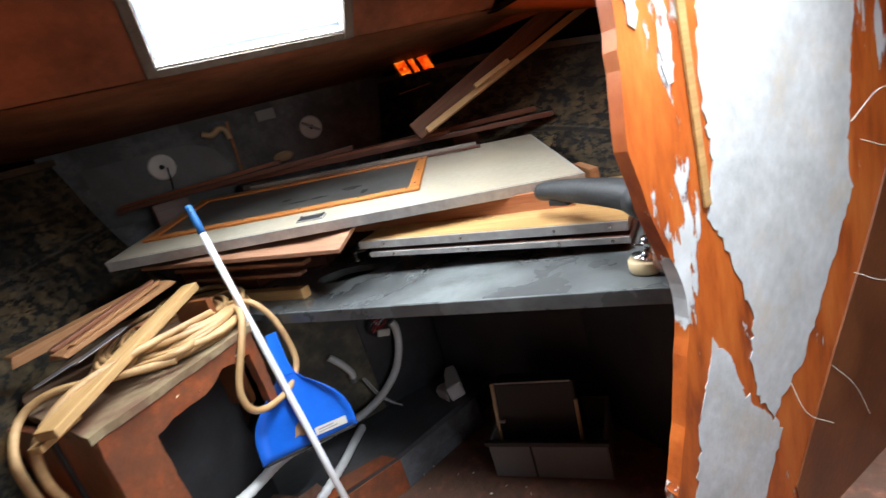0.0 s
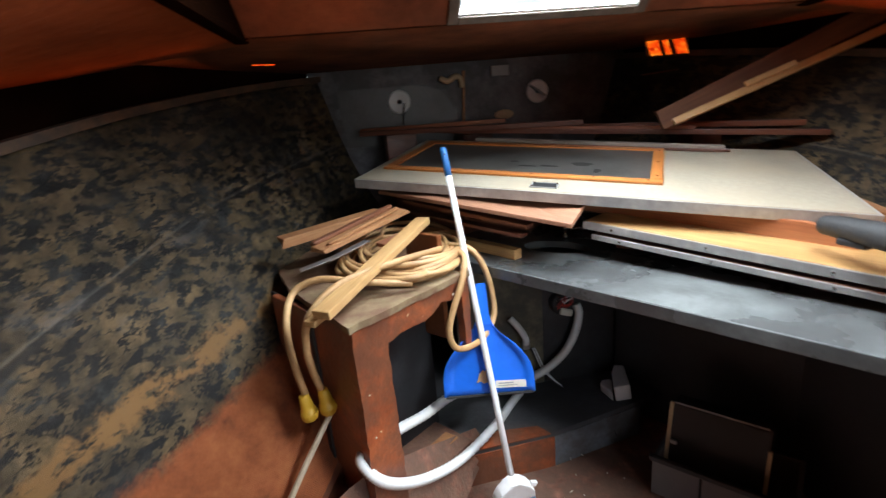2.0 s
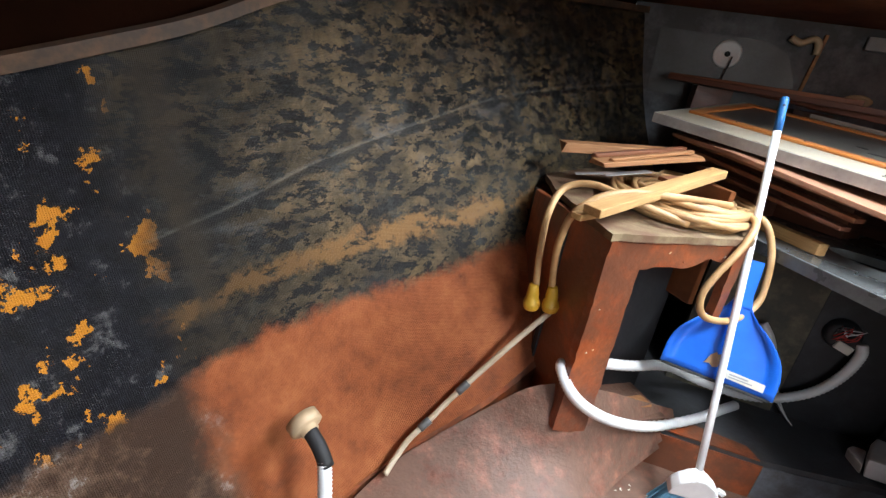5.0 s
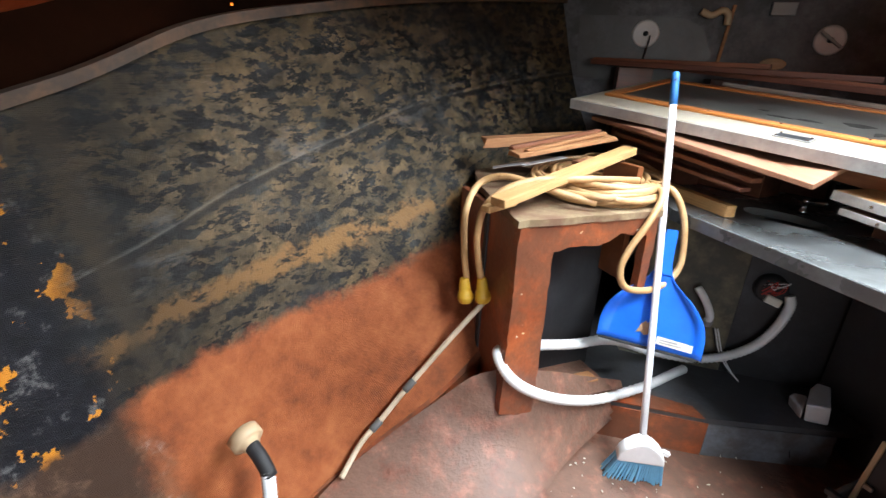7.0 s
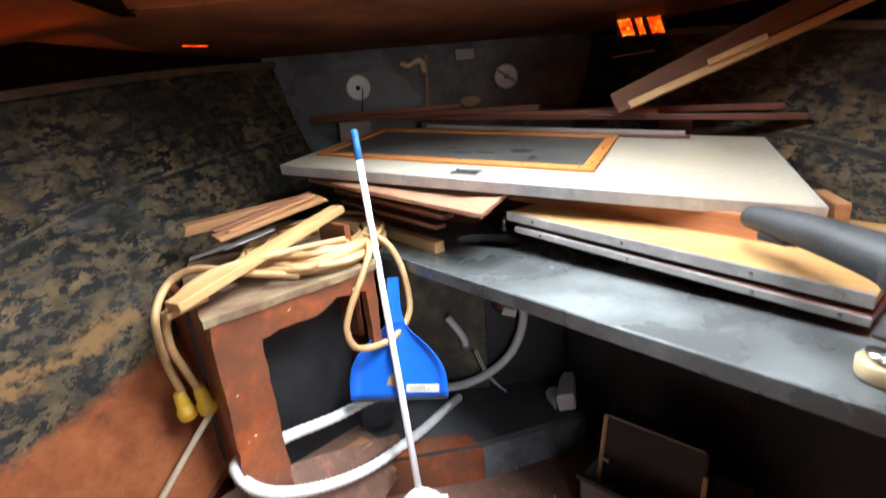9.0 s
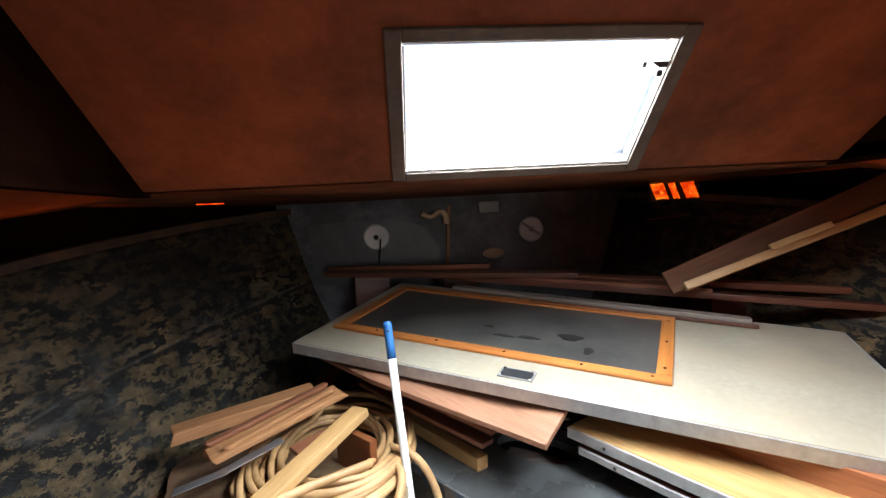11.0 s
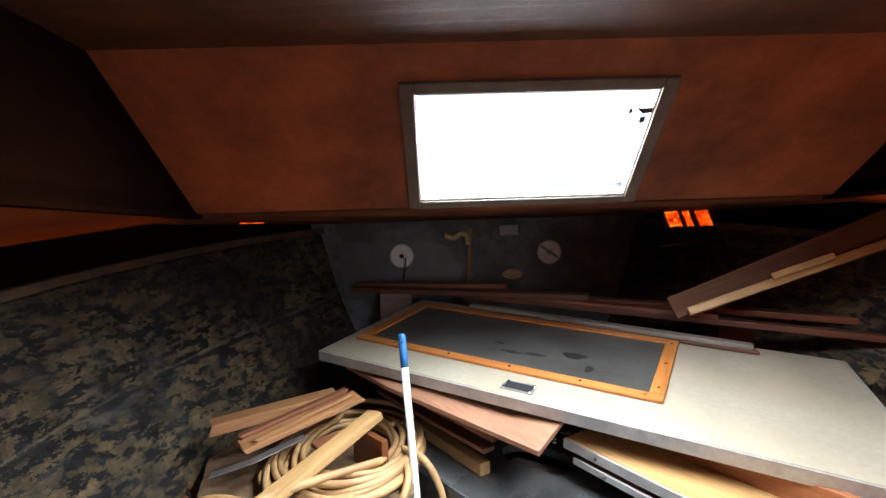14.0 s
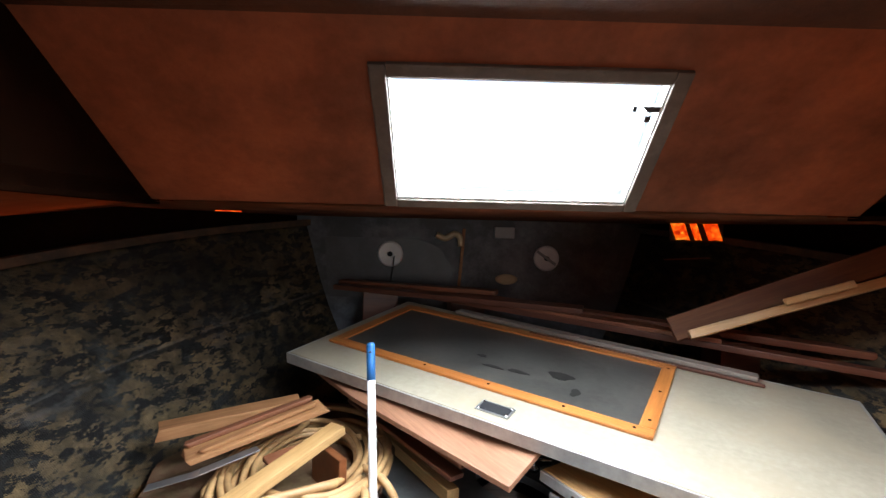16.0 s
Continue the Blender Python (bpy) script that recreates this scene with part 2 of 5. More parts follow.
def deck_material(name, dark, light, through_amount):
    """Thin orange-brown fibreglass of the deck: a little daylight comes through it."""
    m, n, l, b = nodes_of(name)
    co = n.new("ShaderNodeTexCoord").outputs["Object"]
    col = ramp(n, [(0.28, dark), (0.72, light)])
    l.new(noise_node(n, l, co, 3.2, 8, 0.65), col.inputs[0])
    fine = ramp(n, [(0.3, (0.7, 0.7, 0.7)), (0.7, (1, 1, 1))])
    l.new(noise_node(n, l, co, 40.0, 6, 0.7), fine.inputs[0])
    c = mixed(n, l, 0.7, col.outputs[0], fine.outputs[0], "MULTIPLY")
    l.new(c, b.inputs["Base Color"])
    b.inputs["Roughness"].default_value = 0.65
    b.inputs["Specular IOR Level"].default_value = 0.2
    bumped(n, l, b, noise_node(n, l, co, 22.0, 7, 0.7), 0.5, 0.006)
    if through_amount:
        t = n.new("ShaderNodeBsdfTranslucent")
        l.new(mixed(n, l, 1.0, (0.88, 0.82, 0.66), mixed(n, l, 1.0, c, (2.4, 2.0, 1.3), "MULTIPLY"), "MULTIPLY"), t.inputs[0])
        mx = n.new("ShaderNodeMixShader")
        mx.inputs[0].default_value = through_amount
        l.new(b.outputs[0], mx.inputs[1])
        l.new(t.outputs[0], mx.inputs[2])
        l.new(mx.outputs[0], n["Material Output"].inputs[0])
    return m


HULL = hull_material()
PEEL = peeling_material()
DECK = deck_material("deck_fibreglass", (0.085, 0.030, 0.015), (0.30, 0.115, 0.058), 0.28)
# near-black colour puts the shade into the trunk sides and the deck joint
TRUNKSIDE = deck_material("shade_black_fibreglass", (0.005, 0.0025, 0.0015), (0.018, 0.006, 0.003), 0.0)
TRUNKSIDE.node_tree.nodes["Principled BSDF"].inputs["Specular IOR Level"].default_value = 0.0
SIDEDECK = deck_material("side_deck_fibreglass", (0.16, 0.045, 0.014), (0.34, 0.11, 0.04), 0.4)
# darker, opaque variant of the deck fibreglass for the roof
ROOFSKIN = deck_material("dark_cabin_roof", (0.025, 0.009, 0.004), (0.13, 0.042, 0.017), 0.0)
# paint lifted lighter to stand in for hatch glare on the forward bulkhead
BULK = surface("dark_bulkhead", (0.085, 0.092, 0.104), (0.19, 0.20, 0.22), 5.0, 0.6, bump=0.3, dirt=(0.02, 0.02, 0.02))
SOLE = surface("red_sole_paint", (0.14, 0.045, 0.026), (0.38, 0.170, 0.112), 22.0, 0.55, bump=0.8, fine=70.0, dirt=(0.12, 0.075, 0.052), dirt_amount=0.48)
REDBOX = surface("rusty_red_resin", (0.20, 0.040, 0.012), (0.44, 0.115, 0.036), 9.0, 0.38, bump=0.4, dirt=(0.11, 0.05, 0.03))
BOXTOP = surface("tan_box_top", (0.16, 0.11, 0.055), (0.33, 0.25, 0.14), 10.0, 0.65, bump=0.3, dirt=(0.12, 0.05, 0.03))
GREYPAINT = surface("dark_grey_paint", (0.055, 0.06, 0.068), (0.11, 0.115, 0.125), 6.0, 0.45, bump=0.2, dirt=(0.05, 0.05, 0.05))
COUNTER = surface("grey_berth_paint", (0.085, 0.094, 0.094), (0.165, 0.178, 0.175), 4.0, 0.28, bump=0.12, dirt=(0.05, 0.05, 0.05))
STRINGER = surface("worn_stringer_wood", (0.07, 0.035, 0.016), (0.19, 0.10, 0.048), 9.0, 0.7, bump=0.4, stretch=(1.0, 0.2, 1.0), dirt=(0.03, 0.025, 0.02))
DOORSKIN = surface("cream_door_laminate", (0.27, 0.238, 0.178), (0.38, 0.338, 0.26), 3.5, 0.42, bump=0.06, dirt=(0.33, 0.27, 0.19), dirt_amount=0.36)
DOOREDGE = surface("door_edge_metal", (0.30, 0.29, 0.28), (0.48, 0.46, 0.43), 12.0, 0.35, metal=0.4, bump=0.1)
SMOKED = surface("dusty_smoked_pane", (0.045, 0.043, 0.040), (0.085, 0.08, 0.072), 6.0, 0.35, bump=0.05, dirt=(0.018, 0.016, 0.015), dirt_amount=0.30)
TRIMWOOD = wood("orange_varnished_trim", (0.36, 0.11, 0.025), (0.55, 0.215, 0.055), "x", 0.4)
MAHOGANY = wood("mahogany", (0.14, 0.045, 0.022), (0.30, 0.115, 0.055), "x", 0.5)
MAHOGANY_DARK = wood("dark_mahogany", (0.07, 0.024, 0.014), (0.17, 0.06, 0.032), "x", 0.45)
RAILWOOD = wood("reddish_varnished_rail", (0.27, 0.085, 0.035), (0.46, 0.18, 0.075), "x", 0.42)
PINKWOOD = wood("pinkish_plywood", (0.25, 0.112, 0.060), (0.37, 0.185, 0.108), "x", 0.6)
YELLOWWOOD = wood("yellow_varnished_wood", (0.42, 0.23, 0.08), (0.62, 0.39, 0.17), "x", 0.35)
WARMWOOD = wood("brown_varnished_board", (0.09, 0.030, 0.010), (0.18, 0.07, 0.024), "x", 0.65)
PINE = wood("raw_pine", (0.50, 0.28, 0.10), (0.72, 0.47, 0.21), "x", 0.6)
OLDWOOD = wood("weathered_teak", (0.27, 0.11, 0.042), (0.50, 0.25, 0.105), "x", 0.7)
GREYWOOD = wood("greyed_batten", (0.16, 0.13, 0.11), (0.33, 0.28, 0.24), "x", 0.7)
PALECORD = surface("pale_cord_rubber", (0.46, 0.36, 0.24), (0.66, 0.54, 0.39), 14.0, 0.5, bump=0.08)
CORD = surface("tan_cord_rubber", (0.38, 0.21, 0.085), (0.58, 0.36, 0.165), 14.0, 0.5, bump=0.08)
YELLOW = plain("yellow_plug_rubber", (0.62, 0.36, 0.03), 0.45)
WHITEHOSE = plain("white_ribbed_hose", (0.76, 0.76, 0.74), 0.45)
BLACKRUB = surface("black_rubber", (0.010, 0.010, 0.010), (0.026, 0.026, 0.027), 12.0, 0.62, bump=0.35, fine=80.0)
TAPE = plain("grey_tape", (0.11, 0.11, 0.105), 0.5)
BLUE = plain("blue_plastic", (0.010, 0.14, 0.70), 0.33)
GRIPBLUE = plain("grip_blue_plastic", (0.02, 0.13, 0.36), 0.4)
LIGHTBLUE = plain("pale_blue_bristle", (0.20, 0.52, 0.76), 0.55)
WHITEPL = plain("white_plastic", (0.74, 0.74, 0.73), 0.4)
GREYPL = plain("grey_plastic", (0.30, 0.31, 0.31), 0.5)
BLACKPL = plain("black_plastic", (0.016, 0.016, 0.018), 0.5)
STEEL = plain("chromed_steel", (0.62, 0.62, 0.62), 0.22, 1.0)
ALU = plain("dull_aluminium", (0.45, 0.45, 0.46), 0.4, 0.9)
TANFLANGE = plain("tan_fitting", (0.55, 0.40, 0.24), 0.5)
PAPER = plain("off_white_label", (0.62, 0.60, 0.52), 0.6)
DIRTY = plain("dried_mud", (0.42, 0.26, 0.14), 0.8)
TERMITE = plain("cream_varnish", (0.55, 0.42, 0.24), 0.4)
REDW = plain("red_wire", (0.45, 0.03, 0.02), 0.4)


# ---------------- building helpers ----------------
def link_mesh(name, bm, material, smooth=False):
    bmesh.ops.recalc_face_normals(bm, faces=bm.faces)
    me = bpy.data.meshes.new(name)
    if smooth:
        for f in bm.faces:
            f.smooth = True
    bm.to_mesh(me)
    bm.free()
    me.materials.append(material)
    return new(name, me)


def thing(name, x, y, z, label, category, group="", kind=""):
    """An empty at a thing's base, which parents its parts."""
    ob = new(name)
    ob.empty_display_size = 0.05
    ob.location = (x, y, z)
    return tagged(ob, label, category, group, kind)


def world_place(ob):
    """The place and turn of a thing or part in the world."""
    m = ob.matrix_basis.copy()
    while ob.parent:
        ob = ob.parent
        m = ob.matrix_basis @ m
    return m


def part(name, bm, material, parent, label="", smooth=False, frame_of=None):
    """One mesh under a thing or a part. The bmesh is in world places; frame_of gives the mesh axes along its grain."""
    if frame_of is not None:
        bm.transform(frame_of.inverted())
    ob = link_mesh(name, bm, material, smooth)
    base = world_place(parent).inverted()
    ob.parent = parent
    ob.matrix_basis = base @ frame_of if frame_of is not None else base
    return tagged(ob, label)


def alone(name, bm, material, label, category, kind="", group="", smooth=False, frame_of=None):
    """A thing of one mesh, built in world places."""
    if frame_of is not None:
        bm.transform(frame_of.inverted())
    ob = link_mesh(name, bm, material, smooth)
    if frame_of is not None:
        ob.matrix_world = frame_of
    return tagged(ob, label, category, group, kind)


def structure(name, bm, material, label="", smooth=False):
    ob = link_mesh(name, bm, material, smooth)
    return tagged(ob, label, "", "", "structure")


def frame_along(a, b, up=(0, 0, 1)):
    """Axes with x from a to b and z as near to up as may be, at a."""
    a, b, up = Vector(a), Vector(b), Vector(up)
    x = (b - a).normalized()
    y = up.cross(x).normalized()
    z = x.cross(y)
    m = Matrix((x, y, z)).transposed().to_4x4()
    m.translation = a
    return m


def bevel_all(bm, width, segments=2):
    if width > 0:
        bmesh.ops.bevel(bm, geom=list(bm.edges), offset=width, segments=segments, affect="EDGES", profile=0.6, clamp_overlap=True)


def box(sx, sy, sz, m=None, bevel=0.004, at=(0, 0, 0)):
    """A bevelled box with its lowest corner at `at`, moved by m."""
    bm = bmesh.new()
    bmesh.ops.create_cube(bm, size=1.0)
    bm.transform(Matrix.Translation(Vector(at) + Vector((sx, sy, sz)) / 2) @ Matrix.Diagonal((sx, sy, sz, 1)))
    bevel_all(bm, bevel)
    if m is not None:
        bm.transform(m)
    return bm


def plank(a, b, width, thick, up=(0, 0, 1), bevel=0.003, warp=0.0, seed=0, split_end=False):
    """A board from a to b along the middle of its underside, gently warped. Returns the mesh and its axes."""
    m = frame_along(a, b, up)
    n = (Vector(b) - Vector(a)).length
    bm = bmesh.new()
    rng = random.Random(seed)
    cuts = 8
    rows = []
    for i in range(cuts + 1):
        x = n * i / cuts
        bend = warp * math.sin(math.pi * i / cuts)
        w = width * (1 + rng.uniform(-0.02, 0.02))
        jag = rng.uniform(-0.012, 0.012) if split_end and i in (0, cuts) else 0
        rows.append([bm.verts.new((x + jag * s, yy * w / 2, zz + bend)) for s, yy, zz in ((1, -1, 0), (-1, 1, 0), (0.5, 1, thick), (-0.5, -1, thick))])
    for p, q in zip(rows, rows[1:]):
        for k in range(4):
            bm.faces.new((p[k], p[(k + 1) % 4], q[(k + 1) % 4], q[k]))
    bm.faces.new(rows[0][::-1])
    bm.faces.new(rows[-1])
    bmesh.ops.recalc_face_normals(bm, faces=bm.faces)
    if bevel:
        sharp = [e for e in bm.edges if len(e.link_faces) == 2 and e.calc_face_angle(0) > 0.8]
        bmesh.ops.bevel(bm, geom=sharp, offset=bevel, segments=2, affect="EDGES", profile=0.6, clamp_overlap=True)
    bm.transform(m)
    return bm, m


def prism(outline, depth, m=None, bevel=0.0):
    """A flat outline (x, y) given depth along z, from 0 to depth."""
    bm = bmesh.new()
    lo = [bm.verts.new((x, y, 0)) for x, y in outline]
    hi = [bm.verts.new((x, y, depth)) for x, y in outline]
    bm.faces.new(lo[::-1])
    bm.faces.new(hi)
    for i in range(len(outline)):
        j = (i + 1) % len(outline)
        bm.faces.new((lo[i], lo[j], hi[j], hi[i]))
    if bevel:
        bevel_all(bm, bevel)
    if m is not None:
        bm.transform(m)
    return bm


def smooth_path(points, steps=8):
    """A Catmull-Rom line through the points."""
    p = [Vector(q) for q in points]
    p = [p[0] * 2 - p[1]] + p + [p[-1] * 2 - p[-2]]
    out = []
    for i in range(1, len(p) - 2):
        a, b, c, d = p[i - 1:i + 3]
        for k in range(steps):
            t = k / steps
            out.append(0.5 * ((2 * b) + (c - a) * t + (2 * a - 5 * b + 4 * c - d) * t * t + (3 * b - a - 3 * c + d) * t ** 3))
    out.append(p[-2])
    return out


def tube(points, radius, sides=10, steps=8, ribs=0.0, taper=None):
    """A round tube along a smooth line; ribs: depth of the rings of a corrugated hose."""
    line = smooth_path(points, steps) if steps > 1 else [Vector(q) for q in points]
    bm = bmesh.new()
    rings = []
    side = None
    for i, q in enumerate(line):
        d = (line[min(i + 1, len(line) - 1)] - line[max(i - 1, 0)]).normalized()
        if side is None:
            side = d.orthogonal().normalized()
        side = (side - d * side.dot(d)).normalized()
        other = d.cross(side)
        r = radius + (ribs if i % 2 else -ribs)
        if taper:
            r *= taper[0] + (taper[1] - taper[0]) * i / (len(line) - 1)
        rings.append([bm.verts.new(q + (side * math.cos(2 * math.pi * k / sides) + other * math.sin(2 * math.pi * k / sides)) * r) for k in range(sides)])
    for a, b in zip(rings, rings[1:]):
        for k in range(sides):
            bm.faces.new((a[k], a[(k + 1) % sides], b[(k + 1) % sides], b[k]))
    bm.faces.new(rings[0][::-1])
    bm.faces.new(rings[-1])
    return bm


def lathe(profile, m=None, sides=24):
    """A turned shape: rows of (radius, height) about z."""
    bm = bmesh.new()
    rings = [[bm.verts.new((r * math.cos(2 * math.pi * k / sides), r * math.sin(2 * math.pi * k / sides), h)) for k in range(sides)] for r, h in profile]
    for a, b in zip(rings, rings[1:]):
        for k in range(sides):
            bm.faces.new((a[k], a[(k + 1) % sides], b[(k + 1) % sides], b[k]))
    bm.faces.new(rings[0][::-1])
    bm.faces.new(rings[-1])
    if m is not None:
        bm.transform(m)
    return bm


def join(*bms):
    """Several bmeshes as one."""
    out = bms[0]
    for b in bms[1:]:
        me = bpy.data.meshes.new("tmp")
        b.to_mesh(me)
        b.free()
        out.from_mesh(me)
        bpy.data.meshes.remove(me)
    return out


def lerp(rows, t):
    """Between rows at the parameter t from 0 to 1."""
    k = min(int(t * (len(rows) - 1)), len(rows) - 2)
    f = t * (len(rows) - 1) - k
    return Vector(rows[k]).lerp(Vector(rows[k + 1]), f)


# ---------------- hull, deck and bulkheads ----------------
MID = 0.27  # the boat's centre line
BILGE = [(-1.00, -2.0, 0.10), (-0.95, -1.2, 0.10), (-0.87, -0.3, 0.10), (-0.81, 0.25, 0.11), (-0.73, 0.52, 0.14), (-0.55, 0.70, 0.28), (-0.41, 0.92, 0.42), (-0.28, 1.4, 0.5), (-0.10, 2.14, 0.6)]
SHEER = [(-1.62, -2.0, 0.86), (-1.52, -1.2, 0.88), (-1.36, -0.3, 0.945), (-1.22, 0.25, 1.10), (-1.16, 0.60, 1.24), (-1.06, 1.0, 1.33), (-0.93, 1.35, 1.395), (-0.73, 1.75, 1.455), (-0.47, 2.14, 1.50)]
BILGE_LINE, SHEER_LINE = smooth_path(BILGE, 8), smooth_path(SHEER, 8)


def hull_point(u, v):
    """A place on the port hull: u from aft to forward, v from bilge to sheer."""
    a, b = lerp(BILGE_LINE, u), lerp(SHEER_LINE, u)
    p = a.lerp(b, v)
    p.x -= 0.05 * math.sin(math.pi * v)
    return p


def hull_side(name, mirror, label):
    nu, nv = 150, 60
    bm = bmesh.new()
    uv = bm.loops.layers.uv.new("UVMap")
    grid, outer = [], []
    for i in range(nu + 1):
        row, back = [], []
        for j in range(nv + 1):
            u, v = i / nu, j / nv
            p = hull_point(u, v)
            out = Vector((-0.93, 0, -0.35))
            wave = noise.fractal(p * 6, 1.0, 2.0, 5) * 0.004
            seam = 0.0011 * math.exp(-((v - 0.665) / 0.012) ** 2)
            q = p + out * (wave - seam)
            if mirror:
                q.x, p.x = 2 * MID - q.x, 2 * MID - p.x
                out.x = -out.x
            row.append(bm.verts.new(q))
            back.append(bm.verts.new(p + out * 0.05))
        grid.append(row)
        outer.append(back)
    for g in (grid, outer):
        for i in range(nu):
            for j in range(nv):
                f = bm.faces.new((g[i][j], g[i + 1][j], g[i + 1][j + 1], g[i][j + 1]))
                f.smooth = True
                for lo, (a, b) in zip(f.loops, ((i, j), (i + 1, j), (i + 1, j + 1), (i, j + 1))):
                    lo[uv].uv = (a / nu, b / nv)
    for i in range(nu):
        bm.faces.new((grid[i][0], outer[i][0], outer[i + 1][0], grid[i + 1][0]))
        bm.faces.new((grid[i][nv], grid[i + 1][nv], outer[i + 1][nv], outer[i][nv]))
    return structure(name, bm, HULL, label)


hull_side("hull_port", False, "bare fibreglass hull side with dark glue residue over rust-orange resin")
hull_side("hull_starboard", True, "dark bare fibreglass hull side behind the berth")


def strip(name, line_a, line_b, thick, material, label):
    """A sheet between two lines, given thickness upwards."""
    bm = bmesh.new()
    rows = []
    for i, (a, b) in enumerate(zip(line_a, line_b)):
        h = thick[i] if isinstance(thick, list) else thick
        rows.append([[bm.verts.new(Vector(a).lerp(Vector(b), j / 6) + Vector((0, 0, k * h))) for j in range(7)] for k in (0, 1)])
    for p, q in zip(rows, rows[1:]):
        for k in (0, 1):
            for j in range(6):
                bm.faces.new((p[k][j], p[k][j + 1], q[k][j + 1], q[k][j]))
        bm.faces.new((p[0][0], q[0][0], q[1][0], p[1][0]))
        bm.faces.new((p[0][6], p[1][6], q[1][6], q[0][6]))
    for r in (rows[0], rows[-1]):
        for j in range(6):
            bm.faces.new((r[0][j], r[0][j + 1], r[1][j + 1], r[1][j]))
    return structure(name, bm, material, label)


TRUNK_L, TRUNK_R, TRUNK_Y, EAVE_Z = -0.555, 1.095, 1.085, 1.545
N = len(SHEER_LINE)


def flipped(line, mirror):
    return [Vector((2 * MID - p.x, p.y, p.z)) if mirror else Vector(p) for p in line]


for mirror, side in ((False, "port"), (True, "starboard")):
    rail = flipped(SHEER_LINE, mirror)
    s = -1 if mirror else 1
    inner = [p + Vector((0.018 * s, 0, 0.0)) for p in rail]
    strip("trim_" + side, [p + Vector((-0.01 * s, 0, 0)) for p in rail], inner, 0.026, STRINGER, "worn tan wooden stringer along the hull top")
    upper = [p + Vector((-0.10 * s, 0, min(0.12, 1.535 - p.z))) for p in rail]
    # the flange wears that near-black as the shadow above the stringer
    strip("flange_" + side, [p + Vector((-0.06 * s, 0, -0.03)) for p in rail], [p + Vector((-0.13 * s, 0, -0.03)) for p in rail], [min(0.18, 1.57 - p.z + 0.03) for p in rail], TRUNKSIDE, "joint between hull and deck, coloured dark for its shadow")
    edge = [Vector((min(max(TRUNK_L if not mirror else TRUNK_R, -9), 9), p.y, EAVE_Z)) for p in rail]
    aft = [i for i, p in enumerate(rail) if p.y <= TRUNK_Y + 0.12]
    strip("side_deck_" + side, [upper[i] for i in aft], [edge[i] for i in aft], 0.03, SIDEDECK, "orange-brown fibreglass underside of the side deck")

# foredeck underside, ahead of the cabin trunk
bm = bmesh.new()
rows = []
for y in np.linspace(TRUNK_Y, 2.2, 16):
    half = float(np.interp(y, [p.y for p in SHEER_LINE], [MID - p.x for p in SHEER_LINE])) + 0.12
    zz = float(np.interp(y, [p.y for p in SHEER_LINE], [p.z for p in SHEER_LINE])) + 0.12
    rows.append([[bm.verts.new((MID + half * a, y, EAVE_Z - 0.004 + k * 0.014)) for a in np.linspace(-1, 1, 15)] for k in (0, 1)])
for p, q in zip(rows, rows[1:]):
    for k in (0, 1):
        for j in range(14):
            bm.faces.new((p[k][j], p[k][j + 1], q[k][j + 1], q[k][j]))
structure("foredeck", bm, DECK, "dark orange-brown underside of the foredeck")
# unseen white sheet added over the foredeck, to keep the hatch view white
bm = bmesh.new()
rows = [[[bm.verts.new((x, y, EAVE_Z + 0.012 + 0.004 * k)) for x in (-0.8, 0.27, 1.34)] for k in (0, 1)] for y in (TRUNK_Y + 0.05, 1.6, 2.2)]
for p, q in zip(rows, rows[1:]):
    for k in (0, 1):
        for j in range(2):
            bm.faces.new((p[k][j], p[k][j + 1], q[k][j + 1], q[k][j]))
structure("deck_top", bm, WHITEPL, "added white sheet over the foredeck outside")

# sloping front of the cabin trunk, with the hatch opening through it
SLOPE_TOP_Y, ROOF_Z = 0.715, 1.815
HATCH = (0.014, 0.532, 1.062, 0.800)  # left, right, lower y, upper y


def slope_z(y):
    return EAVE_Z + (TRUNK_Y - y) * (ROOF_Z - EAVE_Z) / (TRUNK_Y - SLOPE_TOP_Y)


NORMAL = Vector((0, ROOF_Z - EAVE_Z, TRUNK_Y - SLOPE_TOP_Y)).normalized()


def slope_panel(x0, x1, ya, yb, off=0.0, thick=0.035, bevel=0.0):
    bm = bmesh.new()
    (xa, xb), (xc, xd) = (x if isinstance(x, tuple) else (x, x) for x in (x0, x1))
    quad = [Vector((x, y, slope_z(y))) + NORMAL * off for x, y in ((xa, ya), (xc, ya), (xd, yb), (xb, yb))]
    lo = [bm.verts.new(v) for v in quad]
    hi = [bm.verts.new(v + NORMAL * thick) for v in quad]
    bm.faces.new(lo)
    bm.faces.new(hi)
    for i in range(4):
        j = (i + 1) % 4
        bm.faces.new((lo[i], lo[j], hi[j], hi[i]))
    if bevel:
        bevel_all(bm, bevel)
    return bm


hl, hr, hy0, hy1 = HATCH


def right_edge(ya, yb, out=0.0):
    """The hatch's right edge, which leans in towards the roof, at two places up the slope."""
    return tuple(hr - 0.026 * (hy0 - y) / (hy0 - hy1) + out for y in (ya, yb))


structure("trunk_front", join(slope_panel(TRUNK_L, hl, TRUNK_Y, SLOPE_TOP_Y), slope_panel(right_edge(TRUNK_Y, SLOPE_TOP_Y), TRUNK_R, TRUNK_Y, SLOPE_TOP_Y),
                              slope_panel(hl, right_edge(TRUNK_Y, hy0), TRUNK_Y, hy0), slope_panel(hl, right_edge(hy1, SLOPE_TOP_Y), hy1, SLOPE_TOP_Y)), DECK, "orange-brown fibreglass front of the cabin trunk")
hatch = thing("window_1", 0.28, 0.94, 1.6, "open deck hatch filled with blinding daylight", "hatch", "", "structure")
